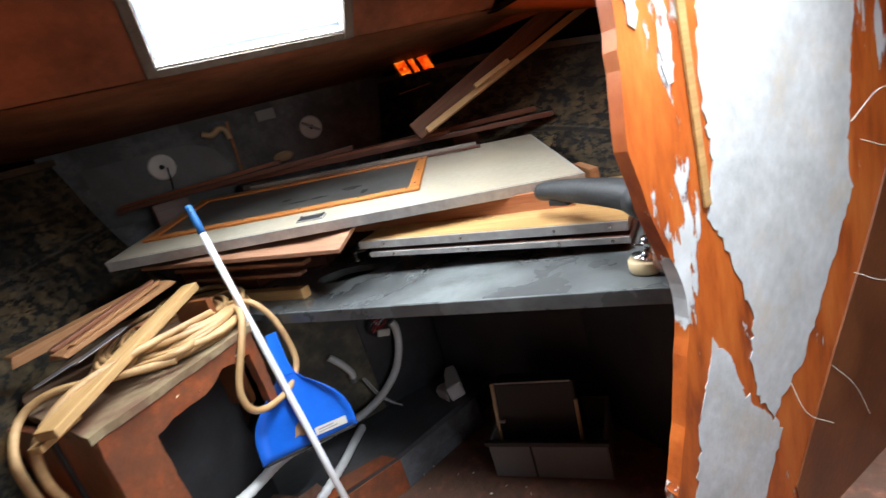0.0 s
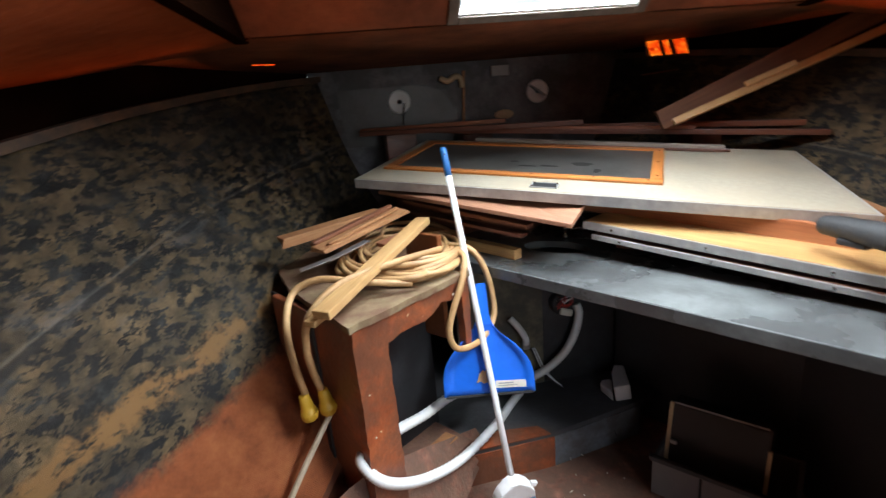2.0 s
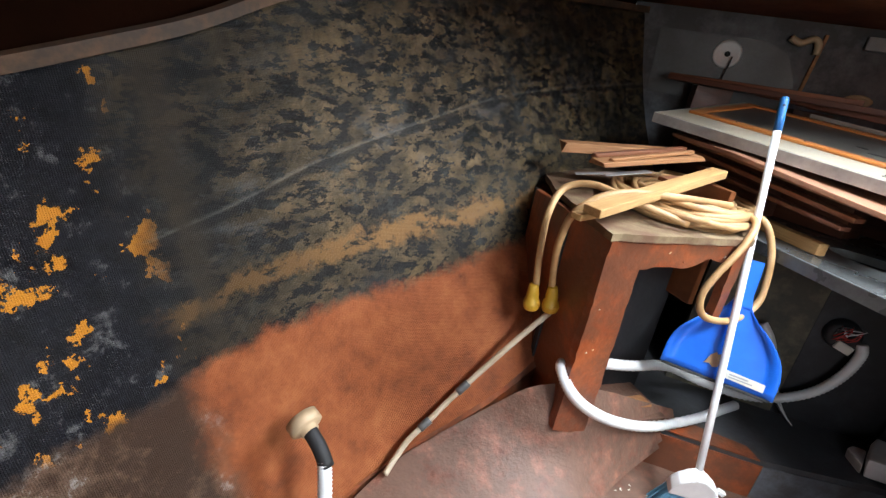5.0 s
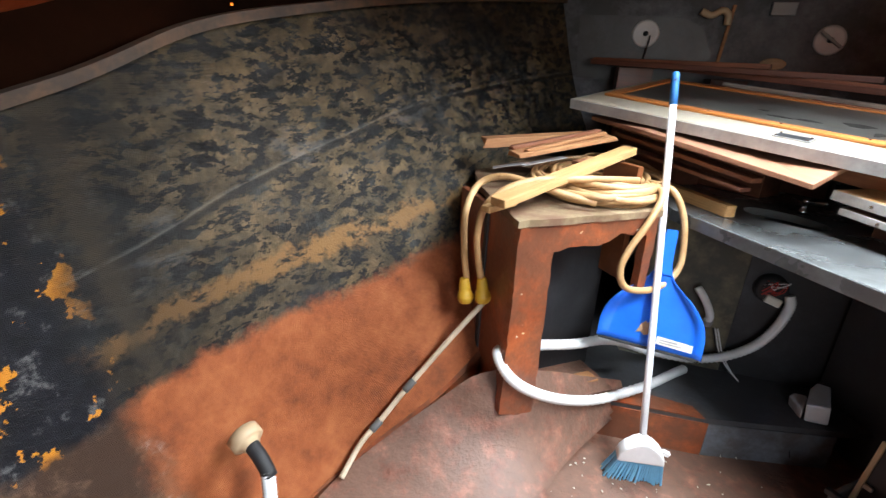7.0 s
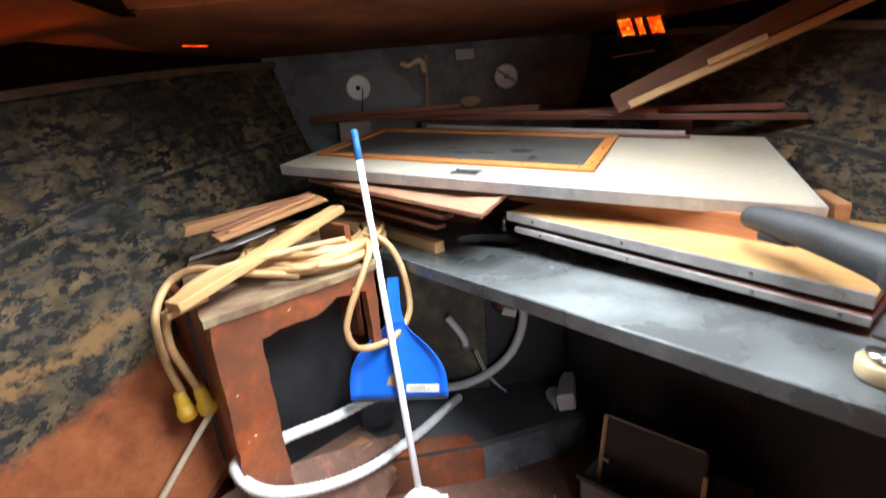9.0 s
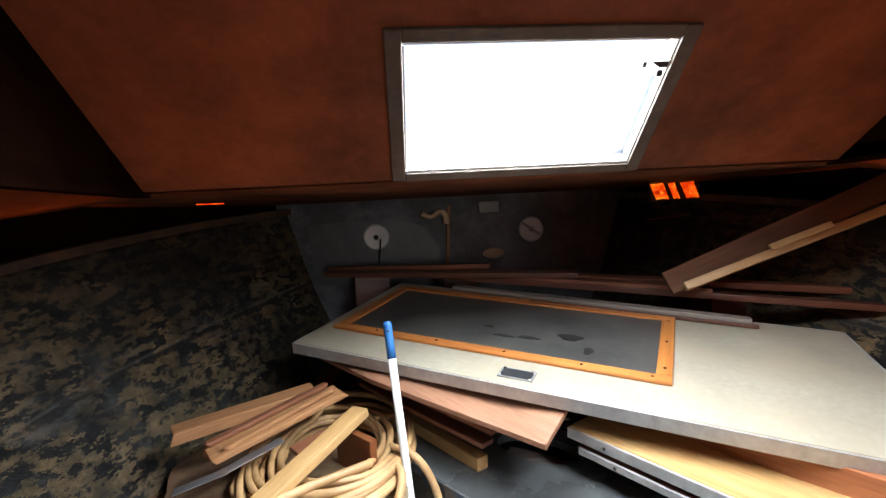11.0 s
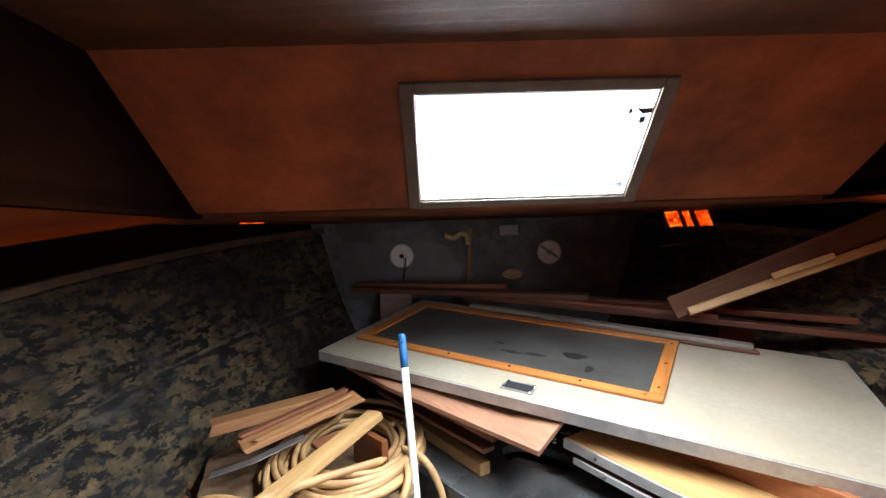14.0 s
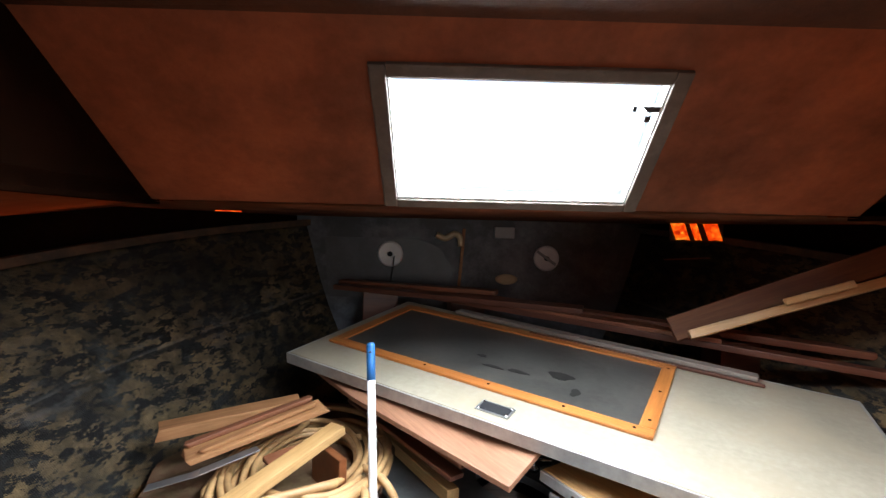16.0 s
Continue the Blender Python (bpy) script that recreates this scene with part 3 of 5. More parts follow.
FRAMETAN = surface("stained_hatch_frame", (0.075, 0.055, 0.042), (0.16, 0.125, 0.10), 8.0, 0.6, bump=0.3, dirt=(0.05, 0.03, 0.02))
for nm, args in (("frame_side", (hl - 0.030, hl, hy0 + 0.02, hy1 - 0.02)), ("frame_side", (right_edge(hy0 + 0.02, hy1 - 0.02), right_edge(hy0 + 0.02, hy1 - 0.02, 0.030), hy0 + 0.02, hy1 - 0.02)),
                 ("frame_rail", (hl, right_edge(hy0 + 0.021, hy0), hy0 + 0.021, hy0)), ("frame_rail", (hl, right_edge(hy1, hy1 - 0.021), hy1, hy1 - 0.021))):
    part(nm, slope_panel(*args, off=-0.008, thick=0.03, bevel=0.003), FRAMETAN, hatch)
# white liners added so that the opening's edges burn out to white
for nm, args in (("liner", (hl, hr, hy0, hy0 - 0.005)), ("liner", (hl, hr - 0.026, hy1 + 0.005, hy1)), ("liner", (hl, hl + 0.004, hy0 - 0.006, hy1 + 0.006)), ("liner", (right_edge(hy0 - 0.006, hy1 + 0.006, -0.004), right_edge(hy0 - 0.006, hy1 + 0.006), hy0 - 0.006, hy1 + 0.006))):
    part(nm, slope_panel(*args, off=-0.002, thick=0.037), WHITEPL, hatch, "added white liner of the hatch opening")
m = Matrix.Translation((0.500, 0.842, slope_z(0.842) - 0.012)) @ Matrix.Rotation(radians(36), 4, "X")
part("latch", join(box(0.05, 0.012, 0.012, m @ pose(-0.045, 0, 0), 0.003), box(0.012, 0.045, 0.012, m @ pose(-0.04, -0.045, 0), 0.003)), BLACKPL, hatch, "small dark hatch latch")

# trunk sides, roof and the aft end that closes the cabin
AFT_Y = -2.0
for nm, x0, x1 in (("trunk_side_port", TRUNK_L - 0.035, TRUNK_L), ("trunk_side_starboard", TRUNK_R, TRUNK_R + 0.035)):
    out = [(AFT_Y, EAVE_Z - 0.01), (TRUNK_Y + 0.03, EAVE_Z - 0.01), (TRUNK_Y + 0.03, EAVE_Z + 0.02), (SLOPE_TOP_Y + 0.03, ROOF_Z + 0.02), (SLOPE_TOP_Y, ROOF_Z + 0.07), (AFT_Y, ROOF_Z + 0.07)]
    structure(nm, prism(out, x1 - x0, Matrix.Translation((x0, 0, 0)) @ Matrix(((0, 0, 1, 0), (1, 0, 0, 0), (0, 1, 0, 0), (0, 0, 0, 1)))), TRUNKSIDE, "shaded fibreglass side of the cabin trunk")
# the roof has an open sliding hatch over the sole, through which most of the daylight falls
SLIDE = (0.36, 0.94, -0.50, 0.46)
bm = bmesh.new()
xs = [TRUNK_L - 0.03, SLIDE[0]] + list(np.linspace(SLIDE[0], SLIDE[1], 7)[1:]) + list(np.linspace(SLIDE[1], TRUNK_R + 0.03, 8)[1:])
ys = list(np.linspace(SLOPE_TOP_Y, SLIDE[3], 8)) + list(np.linspace(SLIDE[3], SLIDE[2], 7)[1:]) + list(np.linspace(SLIDE[2], AFT_Y, 6)[1:])


def roof_z(x, y):
    return ROOF_Z + 0.06 * (1 - ((x - MID) / 0.85) ** 2) * min(1, (SLOPE_TOP_Y - y) / 0.5)


rows = [[[bm.verts.new((x, y, roof_z(x, y) + k * 0.04)) for x in xs] for k in (0, 1)] for y in ys]
for p, q, ya, yb in zip(rows, rows[1:], ys, ys[1:]):
    for j in range(len(xs) - 1):
        if SLIDE[0] - 1e-6 <= xs[j] and xs[j + 1] <= SLIDE[1] + 1e-6 and SLIDE[2] - 1e-6 <= yb and ya <= SLIDE[3] + 1e-6:
            continue
        for k in (0, 1):
            bm.faces.new((p[k][j], p[k][j + 1], q[k][j + 1], q[k][j]))
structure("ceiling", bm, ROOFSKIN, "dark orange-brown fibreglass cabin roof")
structure("hatch_coaming", join(box(SLIDE[1] - SLIDE[0] + 0.06, 0.03, 0.10, Matrix.Translation((SLIDE[0] - 0.03, SLIDE[3], ROOF_Z - 0.01)), 0.0), box(SLIDE[1] - SLIDE[0] + 0.06, 0.03, 0.10, Matrix.Translation((SLIDE[0] - 0.03, SLIDE[2] - 0.03, ROOF_Z - 0.01)), 0.0),
                                box(0.03, SLIDE[3] - SLIDE[2], 0.10, Matrix.Translation((SLIDE[0] - 0.03, SLIDE[2], ROOF_Z - 0.01)), 0.0), box(0.03, SLIDE[3] - SLIDE[2], 0.10, Matrix.Translation((SLIDE[1], SLIDE[2], ROOF_Z - 0.01)), 0.0)), DECK, "coaming of the open sliding hatch")

# plain aft bulkhead
aft = join(box(2.40, 0.05, 2.3, Matrix.Translation((-2.05, AFT_Y - 0.06, -0.2)), 0.0), box(1.55, 0.05, 2.3, Matrix.Translation((1.00, AFT_Y - 0.06, -0.2)), 0.0),
           box(0.65, 0.05, 1.0, Matrix.Translation((0.35, AFT_Y - 0.06, -0.2)), 0.0), box(0.65, 0.05, 0.35, Matrix.Translation((0.35, AFT_Y - 0.06, 1.75)), 0.0))
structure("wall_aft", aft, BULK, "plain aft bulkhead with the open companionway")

# forward bulkhead of the chain locker
BOW_Y = 2.12
out = [(-0.42, 0.0), (0.96, 0.0), (0.98, 0.5), (1.07, 1.56), (0.27, 1.58), (-0.53, 1.56), (-0.44, 0.5)]
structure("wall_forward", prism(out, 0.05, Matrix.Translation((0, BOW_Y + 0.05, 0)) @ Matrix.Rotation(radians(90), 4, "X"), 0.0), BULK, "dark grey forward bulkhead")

# skirts added to close the hull down to the sole and block stray light
for mirror, side in ((False, "port"), (True, "starboard")):
    line = flipped(BILGE_LINE, mirror)
    s = -1 if mirror else 1
    strip("bilge_" + side, [Vector((p.x - 0.02 * s, p.y, 0.0)) for p in line], [Vector((p.x + 0.004 * s, p.y, 0.0)) for p in line], [p.z + 0.01 for p in line], REDBOX, "rust-red skirt added at the bilge")

# sole, ramp up to the port box, and the low step ahead
FLOOR_Z = 0.095
bm = bmesh.new()
bmesh.ops.create_grid(bm, x_segments=60, y_segments=60, size=0.5)
bm.transform(Matrix.Translation((MID, 0.1, FLOOR_Z)) @ Matrix.Diagonal((2.7, 4.4, 1, 1)))
for v in bm.verts:
    v.co.x = MID + (v.co.x - MID) * min(1.0, 1.0 - (v.co.y - 0.5) * 0.27)
    v.co.z += noise.fractal(v.co * 5, 1.0, 2.0, 4) * 0.004
structure("floor", bm, SOLE, "worn red-brown painted fibreglass sole with scraps and dust", True)


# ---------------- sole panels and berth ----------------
# near-black colour that paints the shade inside the locker and the box
SHADEDARK = surface("shade_dark_paint", (0.012, 0.012, 0.013), (0.03, 0.031, 0.034), 6.0, 0.6, bump=0.2)
GREYEDGE = surface("worn_grey_edge_paint", (0.12, 0.135, 0.155), (0.21, 0.23, 0.255), 9.0, 0.55, bump=0.3, dirt=(0.07, 0.06, 0.05), dirt_amount=0.40)
bm = bmesh.new()
foot = [(-0.79, 0.10, 0.125), (-0.74, 0.47, 0.145), (-0.56, 0.66, 0.285), (-0.385, 0.735, 0.41), (-0.03, 1.04, 0.27)]
seam = [(-0.50, 0.0, 0.124), (-0.32, 0.42, 0.128), (-0.22, 0.62, 0.135), (-0.15, 0.80, 0.15), (0.00, 1.03, 0.21)]
fa, fb = smooth_path(foot, 6), smooth_path(seam, 6)
rows = [[bm.verts.new(a.lerp(b, j / 14) + Vector((0, 0, noise.fractal(a.lerp(b, j / 14) * 7, 1.0, 2.0, 4) * 0.004))) for j in range(15)] for a, b in zip(fa, fb)]
low = [[bm.verts.new(v.co - Vector((0, 0, 0.03))) for v in r] for r in rows]
for g in (rows, low):
    for p, q in zip(g, g[1:]):
        for j in range(14):
            bm.faces.new((p[j], p[j + 1], q[j + 1], q[j]))
structure("floor_ramp", bm, SOLE, "worn pinkish sole panel sloping up to the box", True)

STEP_Z = 0.232
step = thing("step", 0.3, 1.3, FLOOR_Z, "low platform painted dark grey with a rusty red front edge", "step", "", "structure")
top_out = [(-0.12, 0.97), (0.24, 1.0), (0.60, 1.085), (1.0, 1.2), (1.0, 2.1), (-0.2, 2.1), (-0.40, 1.10)]
part("top", prism(top_out, 0.02, Matrix.Translation((0, 0, STEP_Z - 0.02)), 0.004), GREYPAINT, step)
part("red_corner", prism([(-0.12, 0.965), (0.22, 0.99), (0.19, 1.04), (0.02, 1.05), (-0.14, 1.03)], 0.004, Matrix.Translation((0, 0, STEP_Z)), 0.0), REDBOX, step, "rusty red corner of the platform")
part("front_red", prism([(-0.12, 0.966), (0.235, 0.995), (0.235, 1.016), (-0.12, 0.988)], STEP_Z - FLOOR_Z + 0.002, Matrix.Translation((0, 0, FLOOR_Z - 0.02)), 0.0), REDBOX, step, "rusty red front edge")
part("front_grey", prism([(0.236, 0.995), (0.60, 1.081), (0.60, 1.102), (0.236, 1.016)], STEP_Z - FLOOR_Z + 0.002, Matrix.Translation((0, 0, FLOOR_Z - 0.02)), 0.0), GREYEDGE, step, "pale grey front edge")

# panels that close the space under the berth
# grey taken down to near black, for the shadow below the berth
LOCKERPAINT = surface("shade_dark_locker_paint", (0.018, 0.019, 0.022), (0.05, 0.052, 0.058), 6.0, 0.55, bump=0.25, dirt=(0.012, 0.012, 0.012))
OLIVE = surface("olive_stained_panel", (0.10, 0.088, 0.05), (0.21, 0.18, 0.11), 8.0, 0.65, bump=0.3, dirt=(0.03, 0.03, 0.028))
structure("wall_under_berth", box(0.34, 0.03, 0.60, Matrix.Translation((-0.03, 1.30, 0.205)), 0.002), OLIVE, "olive stained panel under the berth")
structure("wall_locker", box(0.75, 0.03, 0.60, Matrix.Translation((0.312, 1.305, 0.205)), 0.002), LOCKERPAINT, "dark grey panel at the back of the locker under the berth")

# added panels, dark in colour to give the unlit space under the berth
structure("wall_locker_side", join(box(0.60, 0.02, 0.70, frame_along((0.94, 0.16, FLOOR_Z + 0.006), (0.93, 0.75, FLOOR_Z + 0.006)), 0.002), box(0.62, 0.02, 0.70, frame_along((0.93, 0.755, FLOOR_Z + 0.006), (0.62, 1.29, FLOOR_Z + 0.006)), 0.002)), SHADEDARK, "added panels closing the locker side, coloured dark as shade")

BERTH_Z = 0.838
berth = thing("berth", 0.6, 0.9, 0.2, "grey painted plywood berth top with an oval finger hole", "berth", "", "structure")
out = [(0.69, 0.145), (1.40, 0.145), (1.15, 1.2), (0.72, 2.09), (-0.18, 2.09), (-0.25, 1.50), (0.015, 1.12)]
hole_at, hole_turn = Vector((0.318, 1.165)), radians(-45)
hole = [(hole_at.x + 0.115 * math.cos(a) * math.cos(hole_turn) - 0.068 * math.sin(a) * math.sin(hole_turn),
         hole_at.y + 0.115 * math.cos(a) * math.sin(hole_turn) + 0.068 * math.sin(a) * math.cos(hole_turn)) for a in np.linspace(0, 2 * math.pi, 28, endpoint=False)]
bm = bmesh.new()
loops = []
for z in (BERTH_Z - 0.022, BERTH_Z):
    pair = []
    edges = []
    for ring in (out, hole):
        vs = [bm.verts.new((x, y, z)) for x, y in ring]
        edges += [bm.edges.new((vs[i], vs[(i + 1) % len(vs)])) for i in range(len(vs))]
        pair.append(vs)
    bmesh.ops.triangle_fill(bm, edges=edges, use_beauty=True)
    loops.append(pair)
for lo, hi in zip(*loops):
    for i in range(len(lo)):
        j = (i + 1) % len(lo)
        bm.faces.new((lo[i], lo[j], hi[j], hi[i]))
part("top", bm, COUNTER, berth)
edge_dir = frame_along((0.69, 0.145, BERTH_Z - 0.03), (0.015, 1.12, BERTH_Z - 0.03))
part("edge_strip", box(1.18, 0.008, 0.034, edge_dir @ Matrix.Translation((0, -0.001, -0.004)), 0.002), COUNTER, berth, "pale worn front edge", frame_of=edge_dir)
part("post", box(0.05, 0.05, BERTH_Z - 0.022 - FLOOR_Z, Matrix.Translation((1.0, 0.35, FLOOR_Z)), 0.003), GREYPAINT, berth)
alone("wood_scrap", plank((0.24, 1.21, 0.80), (0.41, 1.08, 0.80), 0.085, 0.010, seed=5, split_end=True)[0], GREYWOOD, "splintered grey wood scrap under the oval hole", "wood scrap")
# black plate added under the hole, standing in for its dark inside
structure("hole_ledge", box(0.30, 0.30, 0.02, Matrix.Translation((0.19, 1.00, 0.778)), 0.002), BLACKPL, "added dark plate below the finger hole")


# ---------------- half bulkhead with peeling paint ----------------
def ragged(points, rough=0.006, step=0.012, seed=1):
    """An outline with torn edges."""
    rng = random.Random(seed)
    outl = []
    for i, a in enumerate(points):
        b = points[(i + 1) % len(points)]
        n = max(1, int(math.dist(a, b) / step))
        for k in range(n):
            t = k / n
            outl.append((a[0] + (b[0] - a[0]) * t + rng.uniform(-rough, rough), a[1] + (b[1] - a[1]) * t + rng.uniform(-rough, rough) * 1.5))
    return outl


UPRIGHT = Matrix(((1, 0, 0, 0), (0, 0, -1, 0), (0, 1, 0, 0), (0, 0, 0, 1)))  # an outline (x, z), given depth towards the camera side


def filled(outline, depth, m):
    bm = bmesh.new()
    lo = [bm.verts.new((x, y, 0)) for x, y in outline]
    hi = [bm.verts.new((x, y, depth)) for x, y in outline]
    for ring in (lo, hi):
        es = [bm.edges.new((ring[i], ring[(i + 1) % len(ring)])) for i in range(len(ring))]
        bmesh.ops.triangle_fill(bm, edges=es, use_beauty=True)
    for i in range(len(lo)):
        j = (i + 1) % len(lo)
        bm.faces.new((lo[i], lo[j], hi[j], hi[i]))
    bm.transform(m)
    return bm


bulk = thing("wall_starboard", 0.9, 0.14, FLOOR_Z, "orange painted half bulkhead with white paint peeling off in sheets", "bulkhead", "", "structure")
edge = [(0.60, 1.86), (0.59, 1.55), (0.575, 1.30), (0.556, 1.12), (0.585, 0.99), (0.63, 0.87), (0.632, 0.80), (0.60, 0.70), (0.575, 0.6), (0.53, 0.48), (0.52, 0.3), (0.52, FLOOR_Z - 0.02)]
part("panel", filled(ragged(edge + [(1.58, FLOOR_Z - 0.02), (1.58, 1.86)], 0.002, 0.03, 3), 0.028, Matrix.Translation((0, 0.148, 0)) @ UPRIGHT), PEEL, bulk)
WHITEPAINT = surface("white_peeling_paint", (0.44, 0.45, 0.44), (0.62, 0.63, 0.63), 9.0, 0.55, bump=0.5, fine=35.0, dirt=(0.50, 0.42, 0.33), dirt_amount=0.30)
BROWNPAINT = surface("dark_brown_varnish", (0.10, 0.028, 0.010), (0.22, 0.07, 0.022), 6.0, 0.4, bump=0.25)
big = [(0.745, 1.258), (0.80, 1.45), (0.90, 1.60), (1.15, 1.55), (1.238, 1.236), (1.211, 1.074), (1.184, 0.926), (1.201, 0.857), (1.117, 0.743), (1.035, 0.643), (0.953, 0.544), (0.871, 0.505),
       (0.834, 0.47), (0.788, 0.553), (0.783, 0.635), (0.808, 0.723), (0.756, 0.875), (0.71, 0.967), (0.747, 1.056), (0.738, 1.135)]
lowp = [(0.682, 0.737), (0.733, 0.662), (0.753, 0.573), (0.817, 0.494), (0.859, 0.426), (0.78, 0.30), (0.74, 0.16), (0.53, 0.16), (0.545, 0.36), (0.575, 0.45), (0.613, 0.58)]
FACE = Matrix.Translation((0, 0.1195, 0)) @ UPRIGHT
for pts, seed in ((big, 11), (lowp, 12), ([(0.599, 1.40), (0.625, 1.38), (0.617, 1.281), (0.595, 1.293)], 13), ([(0.659, 1.255), (0.684, 1.25), (0.679, 1.194), (0.656, 1.208)], 14)):
    part("paint_sheet", filled(ragged(pts, 0.006, 0.013, seed), 0.0016, FACE), WHITEPAINT, bulk, "white paint sheet with torn edges")
part("batten", box(0.018, 0.006, 0.62, Matrix.Translation((0.705, 0.1135, 0.98)), 0.002), YELLOWWOOD, bulk, "thin pale batten")
part("lower_panel", filled([(0.90, FLOOR_Z), (0.885, 0.25), (1.063, 0.486), (1.238, 0.696), (1.40, 0.92), (1.57, 1.12), (1.57, FLOOR_Z)], 0.004, FACE), BROWNPAINT, bulk, "dark brown varnished corner")
for i, (a, b, c) in enumerate((((1.06, 0.115, 0.48), (1.12, 0.10, 0.40), (1.16, 0.09, 0.30)), ((1.18, 0.115, 0.66), (1.24, 0.09, 0.62), (1.32, 0.08, 0.60)), ((0.90, 0.115, 0.52), (0.92, 0.10, 0.44), (1.00, 0.09, 0.37)),
                               ((1.24, 0.115, 0.95), (1.30, 0.09, 0.92), (1.40, 0.08, 0.93)), ((1.20, 0.115, 1.0), (1.26, 0.09, 1.05), (1.34, 0.08, 1.03)))):
    part("loose_fibre", tube((a, b, c), 0.0011, 5, 6), PAPER, bulk, "loose pale glass fibre")

# ---------------- port box ----------------
BA, BD = Vector((-0.36, 0.69, 0)), Vector((0.763, 0.647, 0))  # front face: corner and direction
BOXM = Matrix((BD, Vector((-0.647, 0.763, 0)), Vector((0, 0, 1)))).transposed().to_4x4()
BOXM.translation = BA
crate_box = thing("locker_box", -0.3, 0.95, 0.3, "rusty red resin-coated plywood locker box with a ragged front opening", "locker box")
front_out = ragged([(0.0, 0.30), (0.105, 0.27), (0.108, 0.44), (0.104, 0.60), (0.102, 0.775), (0.17, 0.782), (0.24, 0.778), (0.275, 0.79), (0.31, 0.805), (0.355, 0.80), (0.398, 0.795), (0.401, 0.70), (0.404, 0.625),
                    (0.428, 0.618), (0.432, 0.70), (0.432, 0.845), (0.0, 0.845)], 0.0022, 0.02, 21)
face = BOXM @ Matrix.Translation((0, 0.026, 0)) @ UPRIGHT
part("front", filled(front_out, 0.026, face), REDBOX, crate_box)
left_dir = (Vector((-0.64, 1.07, 0)) - BA).normalized()
LM = Matrix((left_dir, Vector((-left_dir.y, left_dir.x, 0)), Vector((0, 0, 1)))).transposed().to_4x4()
LM.translation = BA + Vector((0.0, 0.004, 0))
part("side", box(0.41, 0.02, 0.53, LM @ Matrix.Translation((0.005, -0.021, 0.315)), 0.004), REDBOX, crate_box)
top_pts = [(-0.365, 0.678), (-0.025, 0.968), (0.0, 1.30), (0.0, 1.62), (-0.45, 1.68), (-0.61, 1.20), (-0.545, 1.0)]
part("top", filled(ragged(top_pts, 0.002, 0.03, 22), 0.018, Matrix.Translation((0, 0, 0.846))), BOXTOP, crate_box, "tan box top with a chipped rusty edge")
part("side_inner", box(0.02, 0.14, 0.34, BOXM @ Matrix.Translation((0.42, 0.098, 0.62)), 0.003), BROWNPAINT, crate_box, "dark brown inner side")
# back and lining carry the box's inner shade in their colour
part("back", box(0.43, 0.02, 0.58, BOXM @ Matrix.Translation((0.01, 0.185, 0.26)), 0.003), SHADEDARK, crate_box, "inside of the box, coloured dark as shade")
part("inner_lining", box(0.44, 0.006, 0.52, LM @ Matrix.Translation((0.03, -0.030, 0.318)), 0.001), SHADEDARK, crate_box, "inside of the box, coloured dark as shade")
part("bottom", box(0.42, 0.30, 0.02, BOXM @ Matrix.Translation((0.0, 0.02, 0.255)), 0.003), SOLE, crate_box)
part("stop_block", box(0.26, 0.05, 0.03, BOXM @ Matrix.Translation((0.12, 0.02, 0.29)) @ pose(0, 0, 0, 0, 4, 6), 0.004), OLDWOOD, crate_box, "raw wooden strip inside")
for k in range(7):
    rng = random.Random(43 + k)
    s = (0.02 + rng.random() * 0.38) if k % 2 else 0.02 + rng.random() * 0.06
    high = 0.81 + rng.uniform(-0.02, 0.03) if k % 2 else rng.uniform(0.36, 0.8)
    part("resin_chip", box(0.003 + rng.random() * 0.008, 0.003, 0.002 + rng.random() * 0.003, BOXM @ Matrix.Translation((s, -0.003, high)) @ pose(0, 0, 0, 20, rng.uniform(-40, 40), 20), 0.0015), (PAPER, TANFLANGE, REDBOX)[k % 3], crate_box, "resin chip")


# ---------------- shore cord coiled on the box ----------------
cord = thing("extension_cord", -0.2, 1.1, 0.864, "tan rubber shore power cord coiled on the locker box", "power cord")
rng = random.Random(7)
pts = []
turns = 12
for i in range(turns * 14):
    a = 2 * math.pi * i / 14
    k = i / 14
    lane = (k * 0.618) % 1
    w = 0.6 + 0.4 * lane
    level = 0.874 + 0.0036 * k
    cx, cy = -0.205 + 0.014 * math.sin(k * 2.3), 1.15 + 0.02 * math.cos(k * 1.7)
    pts.append((cx + 0.205 * w * math.cos(a), cy + 0.29 * w * math.sin(a), level + rng.uniform(-0.003, 0.003) + 0.008 * math.sin(a * 2 + k)))
part("coil", tube(pts, 0.0084, 9, 4), CORD, cord, smooth=True)
part("end_strand", tube([(-0.20, 0.86, 0.885), (-0.33, 0.85, 0.91), (-0.44, 0.87, 0.925), (-0.508, 0.86, 0.90), (-0.525, 0.80, 0.84), (-0.52, 0.785, 0.74), (-0.51, 0.80, 0.64)], 0.0095, 9), CORD, cord, smooth=True)
part("end_strand", tube([(-0.10, 1.0, 0.93), (-0.25, 0.90, 0.935), (-0.38, 0.80, 0.93), (-0.455, 0.745, 0.88), (-0.475, 0.74, 0.80), (-0.475, 0.77, 0.72), (-0.468, 0.795, 0.65)], 0.0095, 9), CORD, cord, smooth=True)
part("hanging_loop", tube([(-0.07, 1.05, 0.905), (-0.035, 0.985, 0.905), (-0.055, 0.925, 0.85), (-0.095, 0.89, 0.77), (-0.110, 0.88, 0.715), (-0.095, 0.885, 0.665), (-0.050, 0.92, 0.642), (0.005, 0.965, 0.645), (0.045, 1.0, 0.68), (0.055, 1.02, 0.73), (0.040, 1.04, 0.83), (0.0, 1.06, 0.90), (-0.06, 1.12, 0.905)], 0.0095, 9), CORD, cord, smooth=True)
